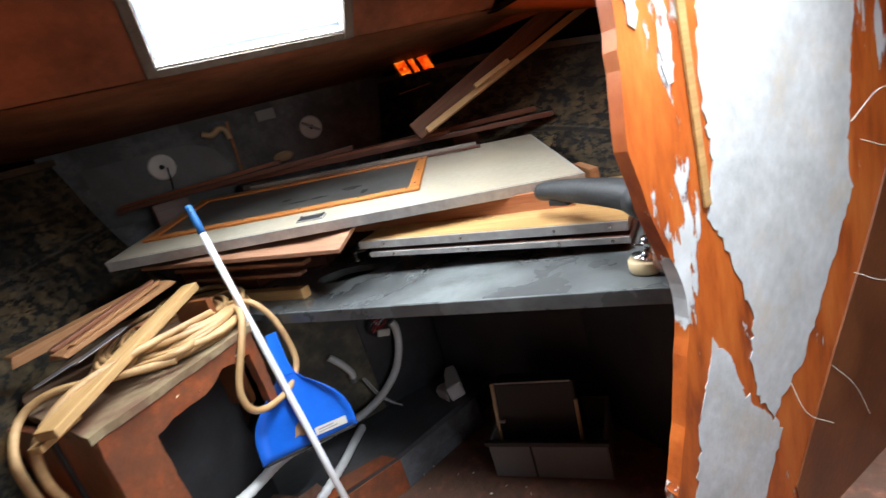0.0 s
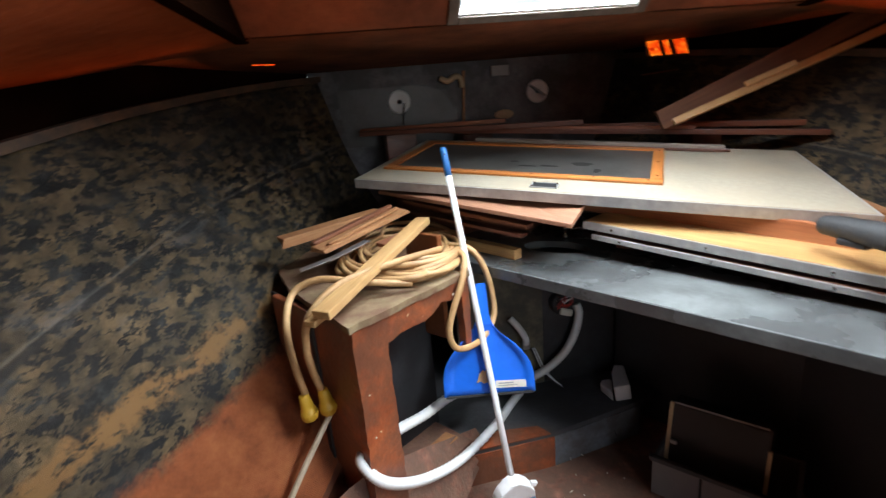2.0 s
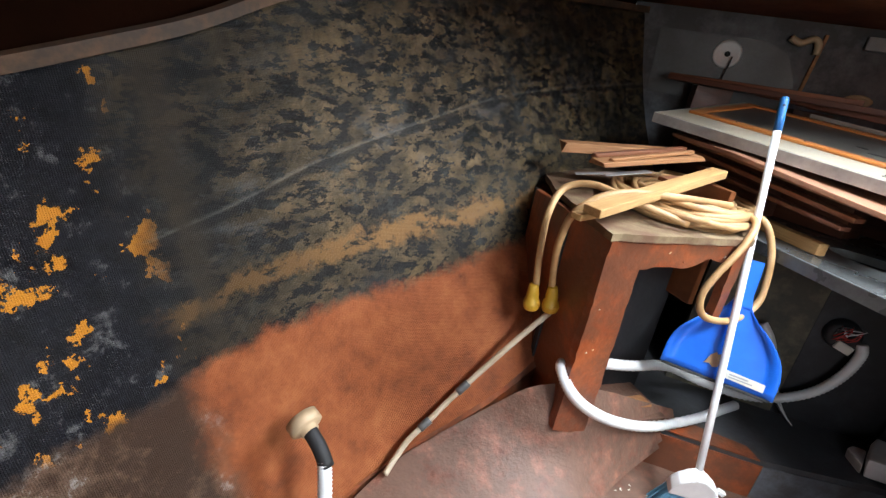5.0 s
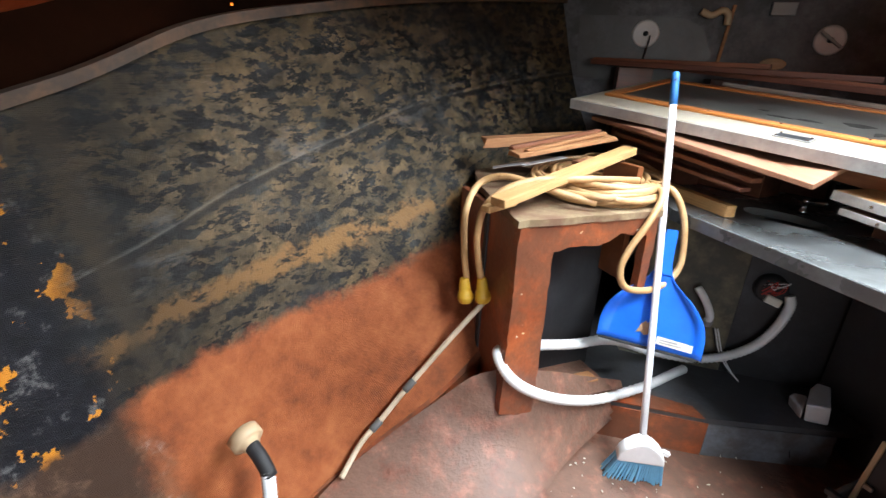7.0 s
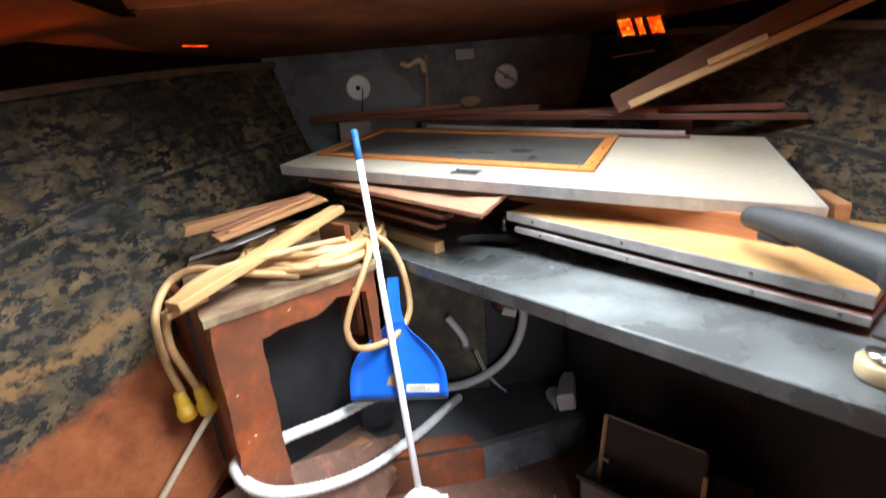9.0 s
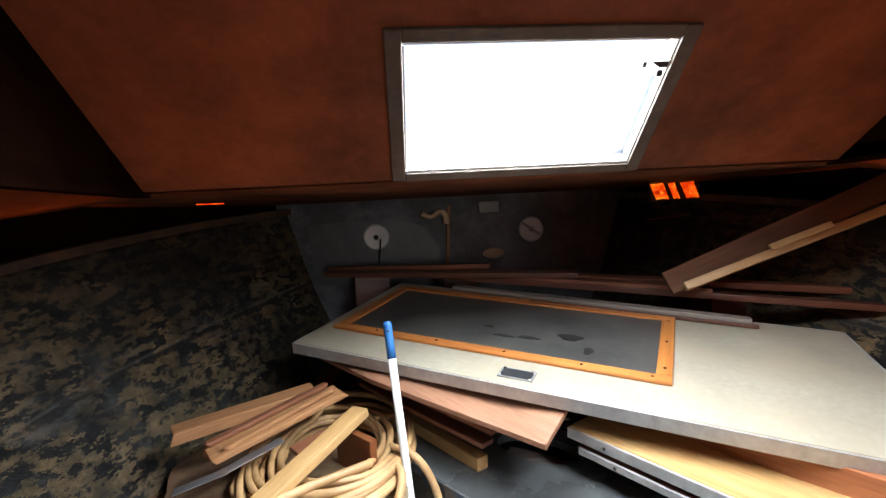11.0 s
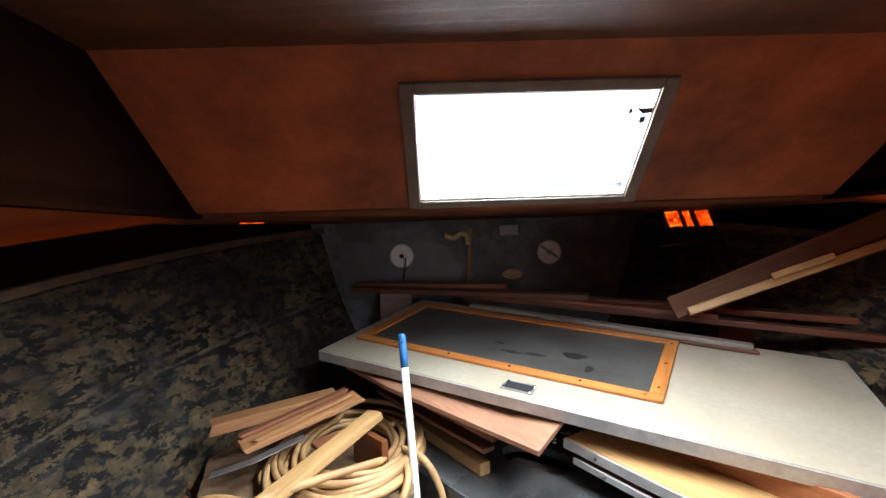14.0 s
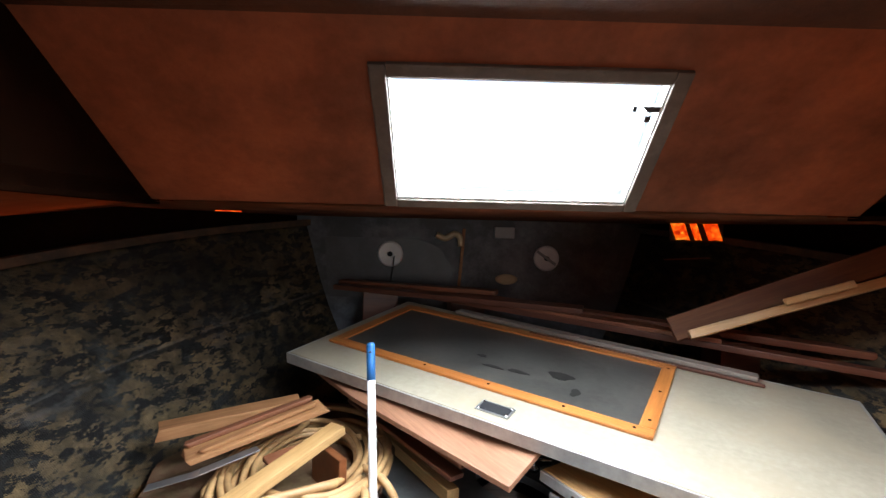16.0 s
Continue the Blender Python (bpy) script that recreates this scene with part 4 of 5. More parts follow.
part("low_strand", tube([(-0.455, 0.80, 0.575), (-0.51, 0.755, 0.50), (-0.58, 0.69, 0.40), (-0.635, 0.63, 0.32), (-0.67, 0.58, 0.265), (-0.70, 0.53, 0.225), (-0.715, 0.49, 0.185), (-0.722, 0.455, 0.160)], 0.0082, 9), PALECORD, cord, "paler grubby lead", smooth=True)
for a, b in (((-0.605, 0.663, 0.364), (-0.624, 0.642, 0.337)), ((-0.669, 0.582, 0.267), (-0.685, 0.558, 0.246))):
    part("tape_wrap", tube((a, b), 0.0112, 10, 3), TAPE, cord, "grey tape wrapped round the cord", smooth=True)
for x, y, z, dx in ((-0.508, 0.80, 0.57, 0.0), (-0.462, 0.80, 0.58, 0.004)):
    plug = part("plug", lathe([(0.010, 0.075), (0.013, 0.072), (0.017, 0.045), (0.017, 0.03), (0.021, 0.028), (0.022, 0.004), (0.020, 0.0), (0.012, -0.001)][::-1], Matrix.Translation((x + dx, y, z)) @ pose(0, 0, 0, 6, -5, 0), 16), YELLOW, cord, "yellow rubber plug", smooth=True)
    part("ring", lathe([(0.0225, 0.0), (0.0238, 0.003), (0.0238, 0.010), (0.0225, 0.013)], Matrix.Translation((x + dx, y, z + 0.008)) @ pose(0, 0, 0, 6, -5, 0), 16), YELLOW, plug)


# ---------------- loose wood on the box ----------------
def loose_board(name, a, b, w, th, material, label, category="board", group="", up=(0, 0, 1), seed=0, warp=0.0, split=False):
    bm, m = plank(a, b, w, th, up, 0.003 if th > 0.008 else 0.0012, warp, seed, split)
    return alone(name, bm, material, label, category, "", group, frame_of=m)


loose_board("wood_block", (-0.420, 0.690, 0.888), (-0.128, 1.150, 0.978), 0.047, 0.022, PINE, "raw pine board lying across the coiled cord", seed=2)
loose_board("wood_block", (-0.452, 0.705, 0.866), (-0.400, 0.79, 0.872), 0.030, 0.016, PINE, "short raw pine offcut at the box edge", "offcut", seed=3)
loose_board("scrap_wood", (-0.575, 1.15, 0.955), (-0.265, 1.29, 0.985), 0.065, 0.03, OLDWOOD, "weathered teak slat on the coiled cord", seed=4, split=True)
loose_board("scrap_wood", (-0.455, 1.045, 0.950), (-0.190, 1.235, 1.005), 0.075, 0.014, OLDWOOD, "split reddish teak slat with long cracks", seed=5, split=True)
loose_board("scrap_wood", (-0.470, 1.075, 0.966), (-0.225, 1.255, 1.020), 0.022, 0.012, MAHOGANY, "thin reddish splintered slat", seed=6, split=True)
loose_board("scrap_wood", (-0.42, 1.045, 0.968), (-0.205, 1.215, 1.020), 0.018, 0.010, OLDWOOD, "thin splintered teak strip", seed=8, split=True)
loose_board("putty_knife", (-0.425, 1.01, 0.932), (-0.31, 1.10, 0.955), 0.028, 0.003, ALU, "flat grey metal scraper blade among the wood", "scraper", seed=9)
loose_board("metal_strip", (-0.50, 0.97, 0.925), (-0.40, 1.0, 0.945), 0.03, 0.002, ALU, "thin bent grey metal strip", "metal strip", seed=10)
loose_board("wood_chip", (-0.27, 1.04, 0.945), (-0.19, 1.10, 0.955), 0.05, 0.012, MAHOGANY, "reddish wood chip inside the coil", "wood chip", seed=11, split=True)

# ---------------- broom with its dustpan ----------------
T0, T1 = Vector((-0.05, 1.13, 1.21)), Vector((0.031, 0.807, 0.235))
axis = (T0 - T1).normalized()
broom = thing("broom", 0.03, 0.78, FLOOR_Z, "white-handled broom with pale blue bristles standing upright", "broom")
part("handle", tube((T1 - axis * 0.02, T1.lerp(T0, 0.5), T0 - axis * 0.085), 0.0098, 14, 2), WHITEPL, broom, smooth=True)
part("grip", join(tube((T0 - axis * 0.088, T0 - axis * 0.02, T0 - axis * 0.004), 0.0106, 14, 2), tube((T0 - axis * 0.012, T0), 0.009, 14, 2)), GRIPBLUE, broom, "blue plastic grip end", smooth=True)
part("hang_hole", tube((T0 - axis * 0.02 + Vector((0.0, -0.0115, 0)), T0 - axis * 0.02 + Vector((0, 0.0115, 0))), 0.0035, 8, 1), BLACKPL, broom, "dark hang hole")
HM = Matrix.Translation((0.031, 0.800, 0.225)) @ pose(0, 0, 0, 10, -2, 8)
head_out = [(-0.062, -0.045), (-0.058, -0.02), (-0.045, 0.005), (-0.025, 0.022), (-0.012, 0.034), (0.012, 0.034), (0.025, 0.022), (0.047, 0.004), (0.062, -0.02), (0.066, -0.045)]
head = part("head", prism(head_out, 0.042, HM @ Matrix.Translation((0, 0.021, 0)) @ UPRIGHT, 0.006), WHITEPL, broom, "white plastic broom head")
part("clip", box(0.022, 0.012, 0.014, HM @ Matrix.Translation((0.052, -0.006, -0.012)) @ pose(0, 0, 0, 0, 25, 0), 0.002), WHITEPL, head)
bm = bmesh.new()
rng = random.Random(3)
tufts = []
for i in range(26):
    for j in range(4):
        x = -0.058 + 0.12 * i / 25
        y = -0.015 + 0.01 * j
        fl = 1.0
        d = Vector((x * 0.35 + rng.uniform(-0.004, 0.004) - 0.006, rng.uniform(-0.006, 0.006), -0.086 + rng.uniform(-0.004, 0.004)))
        tufts.append(tube((Vector((x, y, -0.042)), Vector((x, y, -0.042)) + d * 0.5, Vector((x, y, -0.042)) + d * fl), 0.0021, 5, 2, taper=(1.0, 1.5)))
br = join(*tufts)
br.transform(HM)
bristles = part("bristles", br, LIGHTBLUE, broom, "pale blue splayed bristles")

# the dustpan is clipped to the handle
panv = thing("dustpan", -0.01, 0.82, 0.5, "blue plastic dustpan clipped on the broom handle", "dustpan")
X = (Vector((0.093, 0.786, 0.509)) - Vector((-0.123, 0.820, 0.506))).normalized()
Zp = (axis - X * axis.dot(X)).normalized()
Yp = Zp.cross(X)
PM = Matrix((X, Yp, Zp)).transposed().to_4x4()
PM.translation = Vector((0.002, 0.917, 0.478))
PM = PM @ Matrix.Diagonal((1.13, 1.0, 1.10, 1.0))


def pan_half(z):
    """Half breadth of the pan at a height."""
    return float(np.interp(z, (0, 0.05, 0.08, 0.105, 0.13, 0.15, 0.165, 0.18, 0.20), (0.121, 0.120, 0.114, 0.102, 0.083, 0.062, 0.044, 0.030, 0.021)))


bm = bmesh.new()
rows_in, rows_out = [], []
for i in range(13):
    z = 0.20 * i / 12
    h = pan_half(z)
    ri, ro = [], []
    for j in range(17):
        a = -1 + 2 * j / 16
        wall = max(0.0, (abs(a) - 0.86) / 0.14)
        lift = -0.036 * wall ** 1.5 * (0.35 + 0.65 * i / 12) * min(1.0, 2.6 * (1 - i / 12))
        ri.append(bm.verts.new((h * a, lift, z)))
        ro.append(bm.verts.new((h * a * 1.02, lift + 0.003, z)))
    rows_in.append(ri)
    rows_out.append(ro)
for g in (rows_in, rows_out):
    for p, q in zip(g, g[1:]):
        for j in range(16):
            bm.faces.new((p[j], p[j + 1], q[j + 1], q[j]))
for j in range(16):
    bm.faces.new((rows_in[0][j], rows_out[0][j], rows_out[0][j + 1], rows_in[0][j + 1]))
    bm.faces.new((rows_in[-1][j], rows_in[-1][j + 1], rows_out[-1][j + 1], rows_out[-1][j]))
for i in range(12):
    for j in (0, 16):
        bm.faces.new((rows_in[i][j], rows_in[i + 1][j], rows_out[i + 1][j], rows_out[i][j]))
bm.transform(PM)
part("pan", bm, BLUE, panv, smooth=True)
part("lip", box(0.238, 0.005, 0.008, PM @ Matrix.Translation((-0.119, -0.002, -0.008)), 0.002), BLACKRUB, panv, "dark rubber lip")
part("neck", filled([(-0.024, 0.0), (0.022, 0.0), (0.016, 0.03), (0.014, 0.115), (-0.012, 0.115), (-0.016, 0.03)], 0.012, PM @ Matrix.Translation((0.001, 0.006, 0.192)) @ UPRIGHT), BLUE, panv)
part("label", box(0.082, 0.001, 0.020, PM @ Matrix.Translation((0.018, -0.0045, 0.014)) @ pose(0, 0, 0, 0, 2, 0), 0.0), PAPER, panv, "worn paper label")
part("label_bar", box(0.040, 0.001, 0.004, PM @ Matrix.Translation((0.026, -0.0056, 0.024)), 0.0), GREYPL, panv, "faded grey print")
part("label_bar", box(0.05, 0.001, 0.003, PM @ Matrix.Translation((0.026, -0.0056, 0.018)), 0.0), GREYPL, panv, "faded grey print")
part("mud_stain", filled(ragged([(-0.03, 0.035), (0.0, 0.03), (0.008, 0.06), (-0.015, 0.068)], 0.003, 0.008, 31), 0.0008, PM @ Matrix.Translation((0, -0.003, 0)) @ UPRIGHT), DIRTY, panv, "dried tan mud")

# ---------------- hoses, wires and fittings low down ----------------
hose = thing("drain_hose", 0.1, 1.0, 0.22, "white ribbed drain hose looped round the box corner", "hose")
part("loop", tube([(0.19, 1.24, 0.245), (0.13, 1.17, 0.245), (0.047, 1.06, 0.255), (-0.094, 0.905, 0.275), (-0.20, 0.80, 0.318), (-0.285, 0.725, 0.375), (-0.345, 0.69, 0.43), (-0.385, 0.71, 0.475), (-0.38, 0.765, 0.47)], 0.0145, 12, 16, ribs=0.0016), WHITEHOSE, hose, smooth=True)
part("run", tube([(-0.350, 0.775, 0.462), (-0.30, 0.85, 0.445), (-0.20, 0.96, 0.41), (-0.078, 1.10, 0.375), (0.06, 1.20, 0.31), (0.20, 1.25, 0.285), (0.30, 1.262, 0.31), (0.38, 1.265, 0.37), (0.425, 1.265, 0.45), (0.443, 1.268, 0.53), (0.435, 1.275, 0.565)], 0.0155, 12, 14, ribs=0.0016), WHITEHOSE, hose, smooth=True)
stub = thing("hose_stub", 0.2, 1.27, 0.4, "short grey-white hose stub with a clamp on the panel", "hose")
part("hose", tube([(0.172, 1.27, 0.545), (0.20, 1.255, 0.51), (0.225, 1.255, 0.46), (0.225, 1.265, 0.425)], 0.013, 12, 8), WHITEHOSE, stub, smooth=True)
part("clamp", tube([(0.226, 1.262, 0.437), (0.226, 1.266, 0.418)], 0.0155, 12, 2), ALU, stub, "metal hose clamp")

elec = thing("pump_switch", 0.39, 1.285, 0.52, "dark electrical fitting with tangled red and white wires", "electrical fitting")
part("body", lathe([(0.048, 0.0), (0.05, 0.01), (0.046, 0.03), (0.034, 0.034)], Matrix.Translation((0.385, 1.303, 0.575)) @ pose(0, 0, 0, 90, 0, 0), 20), BLACKPL, elec, smooth=True)
part("cover", box(0.05, 0.03, 0.028, Matrix.Translation((0.365, 1.262, 0.535)) @ pose(0, 0, 0, 0, 18, 0), 0.005), PAPER, elec)
for k in range(7):
    rng = random.Random(60 + k)
    c = Vector((0.385, 1.262, 0.585))
    part("wire", tube([c + Vector((rng.uniform(-0.04, 0.04), rng.uniform(-0.014, 0.006), rng.uniform(-0.025, 0.03))) for _ in range(5)], 0.0017, 6, 6), (REDW, WHITEPL, BLACKPL)[k % 3], elec, ("red wire", "white wire", "black wire")[k % 3], smooth=True)

sw = thing("float_switch", 0.56, 1.24, STEP_Z, "white plastic float switch lying on the grey platform", "float switch")
SM = Matrix.Translation((0.560, 1.175, STEP_Z + 0.002)) @ pose(0, 0, 0, 0, -8, -28) @ Matrix.Diagonal((1.25, 1.2, 1.2, 1.0))
part("body", prism([(-0.006, -0.075), (0.040, -0.060), (0.022, 0.060), (-0.008, 0.062), (-0.014, 0.02)], 0.05, SM, 0.006), WHITEPL, sw)
part("arm", prism([(-0.05, -0.02), (-0.044, 0.006), (-0.016, 0.012), (-0.012, -0.075)], 0.03, SM, 0.006), WHITEPL, sw)
part("cap", box(0.034, 0.03, 0.035, SM @ Matrix.Translation((-0.010, 0.062, 0.006)), 0.006), BLACKPL, sw, "black cap")
wires = thing("wire_bundle", 0.45, 1.3, STEP_Z, "thin black and white wires lying on the platform", "wires")
for k, off in enumerate((0.0, 0.008, -0.007)):
    part("wire", tube([(0.26 + off, 1.285, 0.40), (0.30 + off, 1.27, 0.30), (0.38, 1.25 + off, 0.222), (0.47, 1.23 + off, 0.221), (0.535, 1.235 + off, 0.226)], 0.0025, 6, 8), (WHITEPL, WHITEPL, BLACKPL)[k], wires, smooth=True)
part("wire", tube([(0.60, 1.27, 0.225), (0.67, 1.28, 0.225), (0.74, 1.25, 0.222), (0.82, 1.27, 0.222)], 0.003, 6, 8), GREYPL, wires, smooth=True)
part("wire", tube([(0.40, 1.25, 0.221), (0.42, 1.15, 0.219), (0.46, 1.08, 0.219), (0.475, 1.062, 0.18), (0.49, 1.05, 0.125)], 0.0016, 6, 8), BLACKPL, wires, smooth=True)

# hull drain fitting with its hose
HP = Vector((-0.845, 0.275, 0.40))
dr = thing("hull_drain", HP.x, HP.y, HP.z, "tan hull fitting with a black collar and a white ribbed hose", "hull fitting")
AX = Vector((0.82, -0.25, -0.30)).normalized()
QM = AX.to_track_quat("Z", "Y").to_matrix().to_4x4()
QM.translation = HP
part("flange", lathe([(0.036, -0.02), (0.036, 0.004), (0.030, 0.008), (0.020, 0.010), (0.020, 0.018), (0.012, 0.018)], QM, 24), TANFLANGE, dr, smooth=True)
part("collar", tube([HP + AX * 0.012, HP + AX * 0.05 + Vector((0, 0, -0.008)), HP + AX * 0.08 + Vector((0, 0, -0.03))], 0.0165, 12, 4), BLACKRUB, dr, "black rubber collar", smooth=True)
part("hose", tube([HP + AX * 0.07 + Vector((0, 0, -0.022)), HP + Vector((0.09, -0.05, -0.10)), HP + Vector((0.115, -0.09, -0.19)), HP + Vector((0.12, -0.15, -0.255)), HP + Vector((0.10, -0.28, -0.262))], 0.0145, 12, 18, ribs=0.0016), WHITEHOSE, dr, smooth=True)

# ---------------- crate under the berth ----------------
CX = (Vector((0.73, 0.53, 0)) - Vector((0.48, 0.81, 0))).normalized()
CM = Matrix((CX, Vector((-CX.y, CX.x, 0)), Vector((0, 0, 1)))).transposed().to_4x4()
CM.translation = Vector((0.48, 0.81, FLOOR_Z + 0.004))
# the bin's mid grey is darkened to include the berth's shade
BINGREY = plain("shade_dark_bin_plastic", (0.15, 0.155, 0.155), 0.55)
bin_ = thing("storage_bin", 0.68, 0.78, FLOOR_Z, "grey plastic storage bin on the sole under the berth", "storage bin")
for nm, args in (("front", (0.37, 0.012, 0.13, (0, 0, 0))), ("back", (0.37, 0.012, 0.13, (0, 0.22, 0))), ("side", (0.012, 0.208, 0.13, (0, 0.012, 0))), ("side", (0.012, 0.208, 0.13, (0.358, 0.012, 0))), ("bottom", (0.346, 0.208, 0.008, (0.012, 0.012, 0)))):
    part(nm, box(args[0], args[1], args[2], CM @ Matrix.Translation(args[3]), 0.003), BINGREY, bin_)
part("rim", box(0.385, 0.018, 0.016, CM @ Matrix.Translation((-0.008, -0.010, 0.126)), 0.004), BLACKPL, bin_, "black rim")
part("rib", box(0.006, 0.006, 0.115, CM @ Matrix.Translation((0.135, -0.006, 0.006)), 0.002), BLACKPL, bin_)
case = thing("tool_case", 0.68, 0.80, 0.27, "black tool case with cream edge strips standing in the bin", "tool case")
KM = CM @ Matrix.Translation((0.02, 0.05, 0.012)) @ pose(0, 0, 0, -14, 0, 0)
part("shell", box(0.27, 0.10, 0.27, KM, 0.008), BLACKPL, case)
part("edge", box(0.012, 0.014, 0.20, KM @ Matrix.Translation((-0.004, -0.006, 0.07)), 0.003), TERMITE, case, "cream edge strip")
part("edge", box(0.012, 0.014, 0.15, KM @ Matrix.Translation((0.262, -0.006, 0.06)), 0.003), TERMITE, case, "cream edge strip")
part("edge", box(0.25, 0.006, 0.006, KM @ Matrix.Translation((0.010, -0.004, 0.268)), 0.002), GREYPL, case)
part("catch", box(0.02, 0.012, 0.012, KM @ Matrix.Translation((0.01, -0.014, 0.14)), 0.003), ALU, case)


# ---------------- boards stacked on the berth ----------------
def panel_thing(name, a, b, depth, thick, face_mat, edge_mat, label, category):
    """A flat panel whose front underside edge runs from a to b, with an edge band of its own."""
    m = frame_along(a, b)
    n = math.dist(a, b)
    ob = thing(name, *a, label, category)
    part("board", box(n, depth, thick, m @ Matrix.Translation((0, 0.008, 0)), 0.002), face_mat, ob, frame_of=m)
    part("edge_band", box(n + 0.002, 0.008, thick - 0.002, m @ Matrix.Translation((-0.001, 0.0, 0.001)), 0.0015), edge_mat, ob, "grey edge band", frame_of=m)
    for s in (0.12, 0.45, 0.78, 0.95):
        part("screw", lathe([(0.004, 0), (0.004, 0.002), (0.002, 0.0025)], m @ Matrix.Translation((n * s, -0.0005, thick / 2)) @ pose(0, 0, 0, 90, 0, 0), 10), STEEL, ob)
    return ob


for x, y, h, k in ((0.74, 0.56, 0.022, 70), (0.50, 1.05, 0.054, 71), (0.62, 1.25, 0.044, 72)):
    loose_board("batten", (x, y, BERTH_Z + 0.001), (x + 0.16, y + 0.15, BERTH_Z + 0.001), 0.05, h, MAHOGANY_DARK, "dark batten between the berth top and the panels", seed=k)
panel_thing("plywood_board", (0.366, 0.995, 0.902), (0.785, 0.366, 0.856), 0.46, 0.018, MAHOGANY_DARK, DOOREDGE, "lower panel with a grey edge on the berth", "board")
for x, y, z, k in ((0.80, 0.50, 0.876, 75), (0.62, 0.80, 0.900, 76)):
    loose_board("batten", (x, y, z), (x + 0.16, y + 0.12, z), 0.05, 0.011, MAHOGANY_DARK, "dark batten between the two panels", seed=k)
panel_thing("plywood_board", (0.350, 1.020, 0.932), (0.792, 0.372, 0.884), 0.46, 0.026, YELLOWWOOD, DOOREDGE, "yellow varnished panel with a grey edge under the door", "board")

# mahogany rail with a notched end, on edge
m = frame_along((0.392, 1.185, 0.958), (0.842, 0.590, 0.912))
n = 0.747
outl = [(0, 0), (n, 0), (n, 0.04), (n - 0.012, 0.042), (n - 0.03, 0.036), (n - 0.05, 0.034), (n - 0.07, 0.038), (n - 0.085, 0.052), (n - 0.10, 0.058), (0, 0.062)]
alone("notched_rail", prism(outl, 0.02, m @ Matrix(((1, 0, 0, 0), (0, 0, -1, 0.02), (0, 1, 0, 0), (0, 0, 0, 1))), 0.003), RAILWOOD, "reddish mahogany rail with a notched end on the panel", "rail", frame_of=m)

# pinkish plywood sheet slipping out under the door
slab = [(0.400, 1.065, 1.030), (0.262, 0.897, 0.984), (-0.105, 1.210, 1.046), (-0.26, 1.42, 1.058), (0.10, 1.55, 1.066)]
bm = bmesh.new()
lo = [bm.verts.new((x, y, z - 0.013)) for x, y, z in slab]
hi = [bm.verts.new(v) for v in slab]
for ring in (lo, hi):
    bm.faces.new(ring)
for i in range(5):
    j = (i + 1) % 5
    bm.faces.new((lo[i], lo[j], hi[j], hi[i]))
bevel_all(bm, 0.002)
alone("plywood_sheet", bm, PINKWOOD, "pinkish plywood sheet sticking out under the door", "plywood", frame_of=frame_along(slab[3], slab[2]))
loose_board("mahogany_strip", (0.190, 1.045, 0.948), (-0.16, 1.44, 1.000), 0.045, 0.014, MAHOGANY, "reddish strip below the plywood sheet", "strip", seed=81)
loose_board("mahogany_strip", (0.165, 1.030, 0.925), (-0.14, 1.42, 0.960), 0.040, 0.012, MAHOGANY_DARK, "dark strip below the plywood sheet", "strip", seed=82)
for k, (a, b, w, z, h) in enumerate((((0.20, 1.76), (0.56, 1.56), 0.12, BERTH_Z + 0.001, 0.128), ((-0.14, 1.80), (0.10, 1.50), 0.11, BERTH_Z + 0.001, 0.19), ((0.78, 1.24), (0.96, 1.00), 0.12, 0.930, 0.100), ((0.02, 1.75), (0.35, 1.45), 0.12, BERTH_Z + 0.001, 0.20))):
    loose_board("wood_offcut", (*a, z), (*b, z), w, h, MAHOGANY_DARK, "dark timber offcut holding up the door", "offcut", seed=85 + k)
loose_board("square_batten", (0.160, 1.085, BERTH_Z + 0.001), (-0.03, 1.40, BERTH_Z + 0.001), 0.034, 0.034, PINE, "square sawn batten lying on the berth top", "batten", seed=90)
loose_board("wood_offcut", (1.04, 0.70, 0.915), (1.12, 0.86, 0.915), 0.03, 0.055, OLDWOOD, "raw wooden offcut at the end of the door", "offcut", seed=91)

# chromed valve beside the hole
alone("chrome_valve", join(lathe([(0.012, 0), (0.012, 0.012), (0.007, 0.016), (0.007, 0.03), (0.010, 0.034), (0.010, 0.046), (0.005, 0.05)], Matrix.Translation((0.385, 1.245, BERTH_Z + 0.001)), 14),
                           lathe([(0.006, 0), (0.006, 0.04), (0.004, 0.044)], Matrix.Translation((0.395, 1.245, BERTH_Z + 0.036)) @ pose(0, 0, 0, 0, 80, -40), 10)), STEEL, "small chromed valve standing on the berth top", "valve", smooth=True)

# ---------------- cabin door lying on the stack ----------------
U2 = Vector((0.8456, -0.5275, -0.082)).normalized()
W2 = Vector((0.5338, 0.8346, 0.136)).normalized()
DN = U2.cross(W2).normalized()
DO = Vector((-0.338, 1.391, 1.113))


def on_door(u, w, h=0.0):
    u += max(0.0, u - 1.2) * 0.30 * (1 - w / 0.62)  # the foot of the door is cut on the slant
    return DO + U2 * u + W2 * w + DN * h


def door_piece(u0, u1, w0, w1, h0, h1, bevel=0.0):
    bm = bmesh.new()
    lo = [bm.verts.new(on_door(u, w, h0)) for u, w in ((u0, w0), (u1, w0), (u1, w1), (u0, w1))]
    hi = [bm.verts.new(on_door(u, w, h1)) for u, w in ((u0, w0), (u1, w0), (u1, w1), (u0, w1))]
    bm.faces.new(lo[::-1])
    bm.faces.new(hi)
    for i in range(4):
        j = (i + 1) % 4
        bm.faces.new((lo[i], lo[j], hi[j], hi[i]))
    if bevel:
        bevel_all(bm, bevel)
    return bm


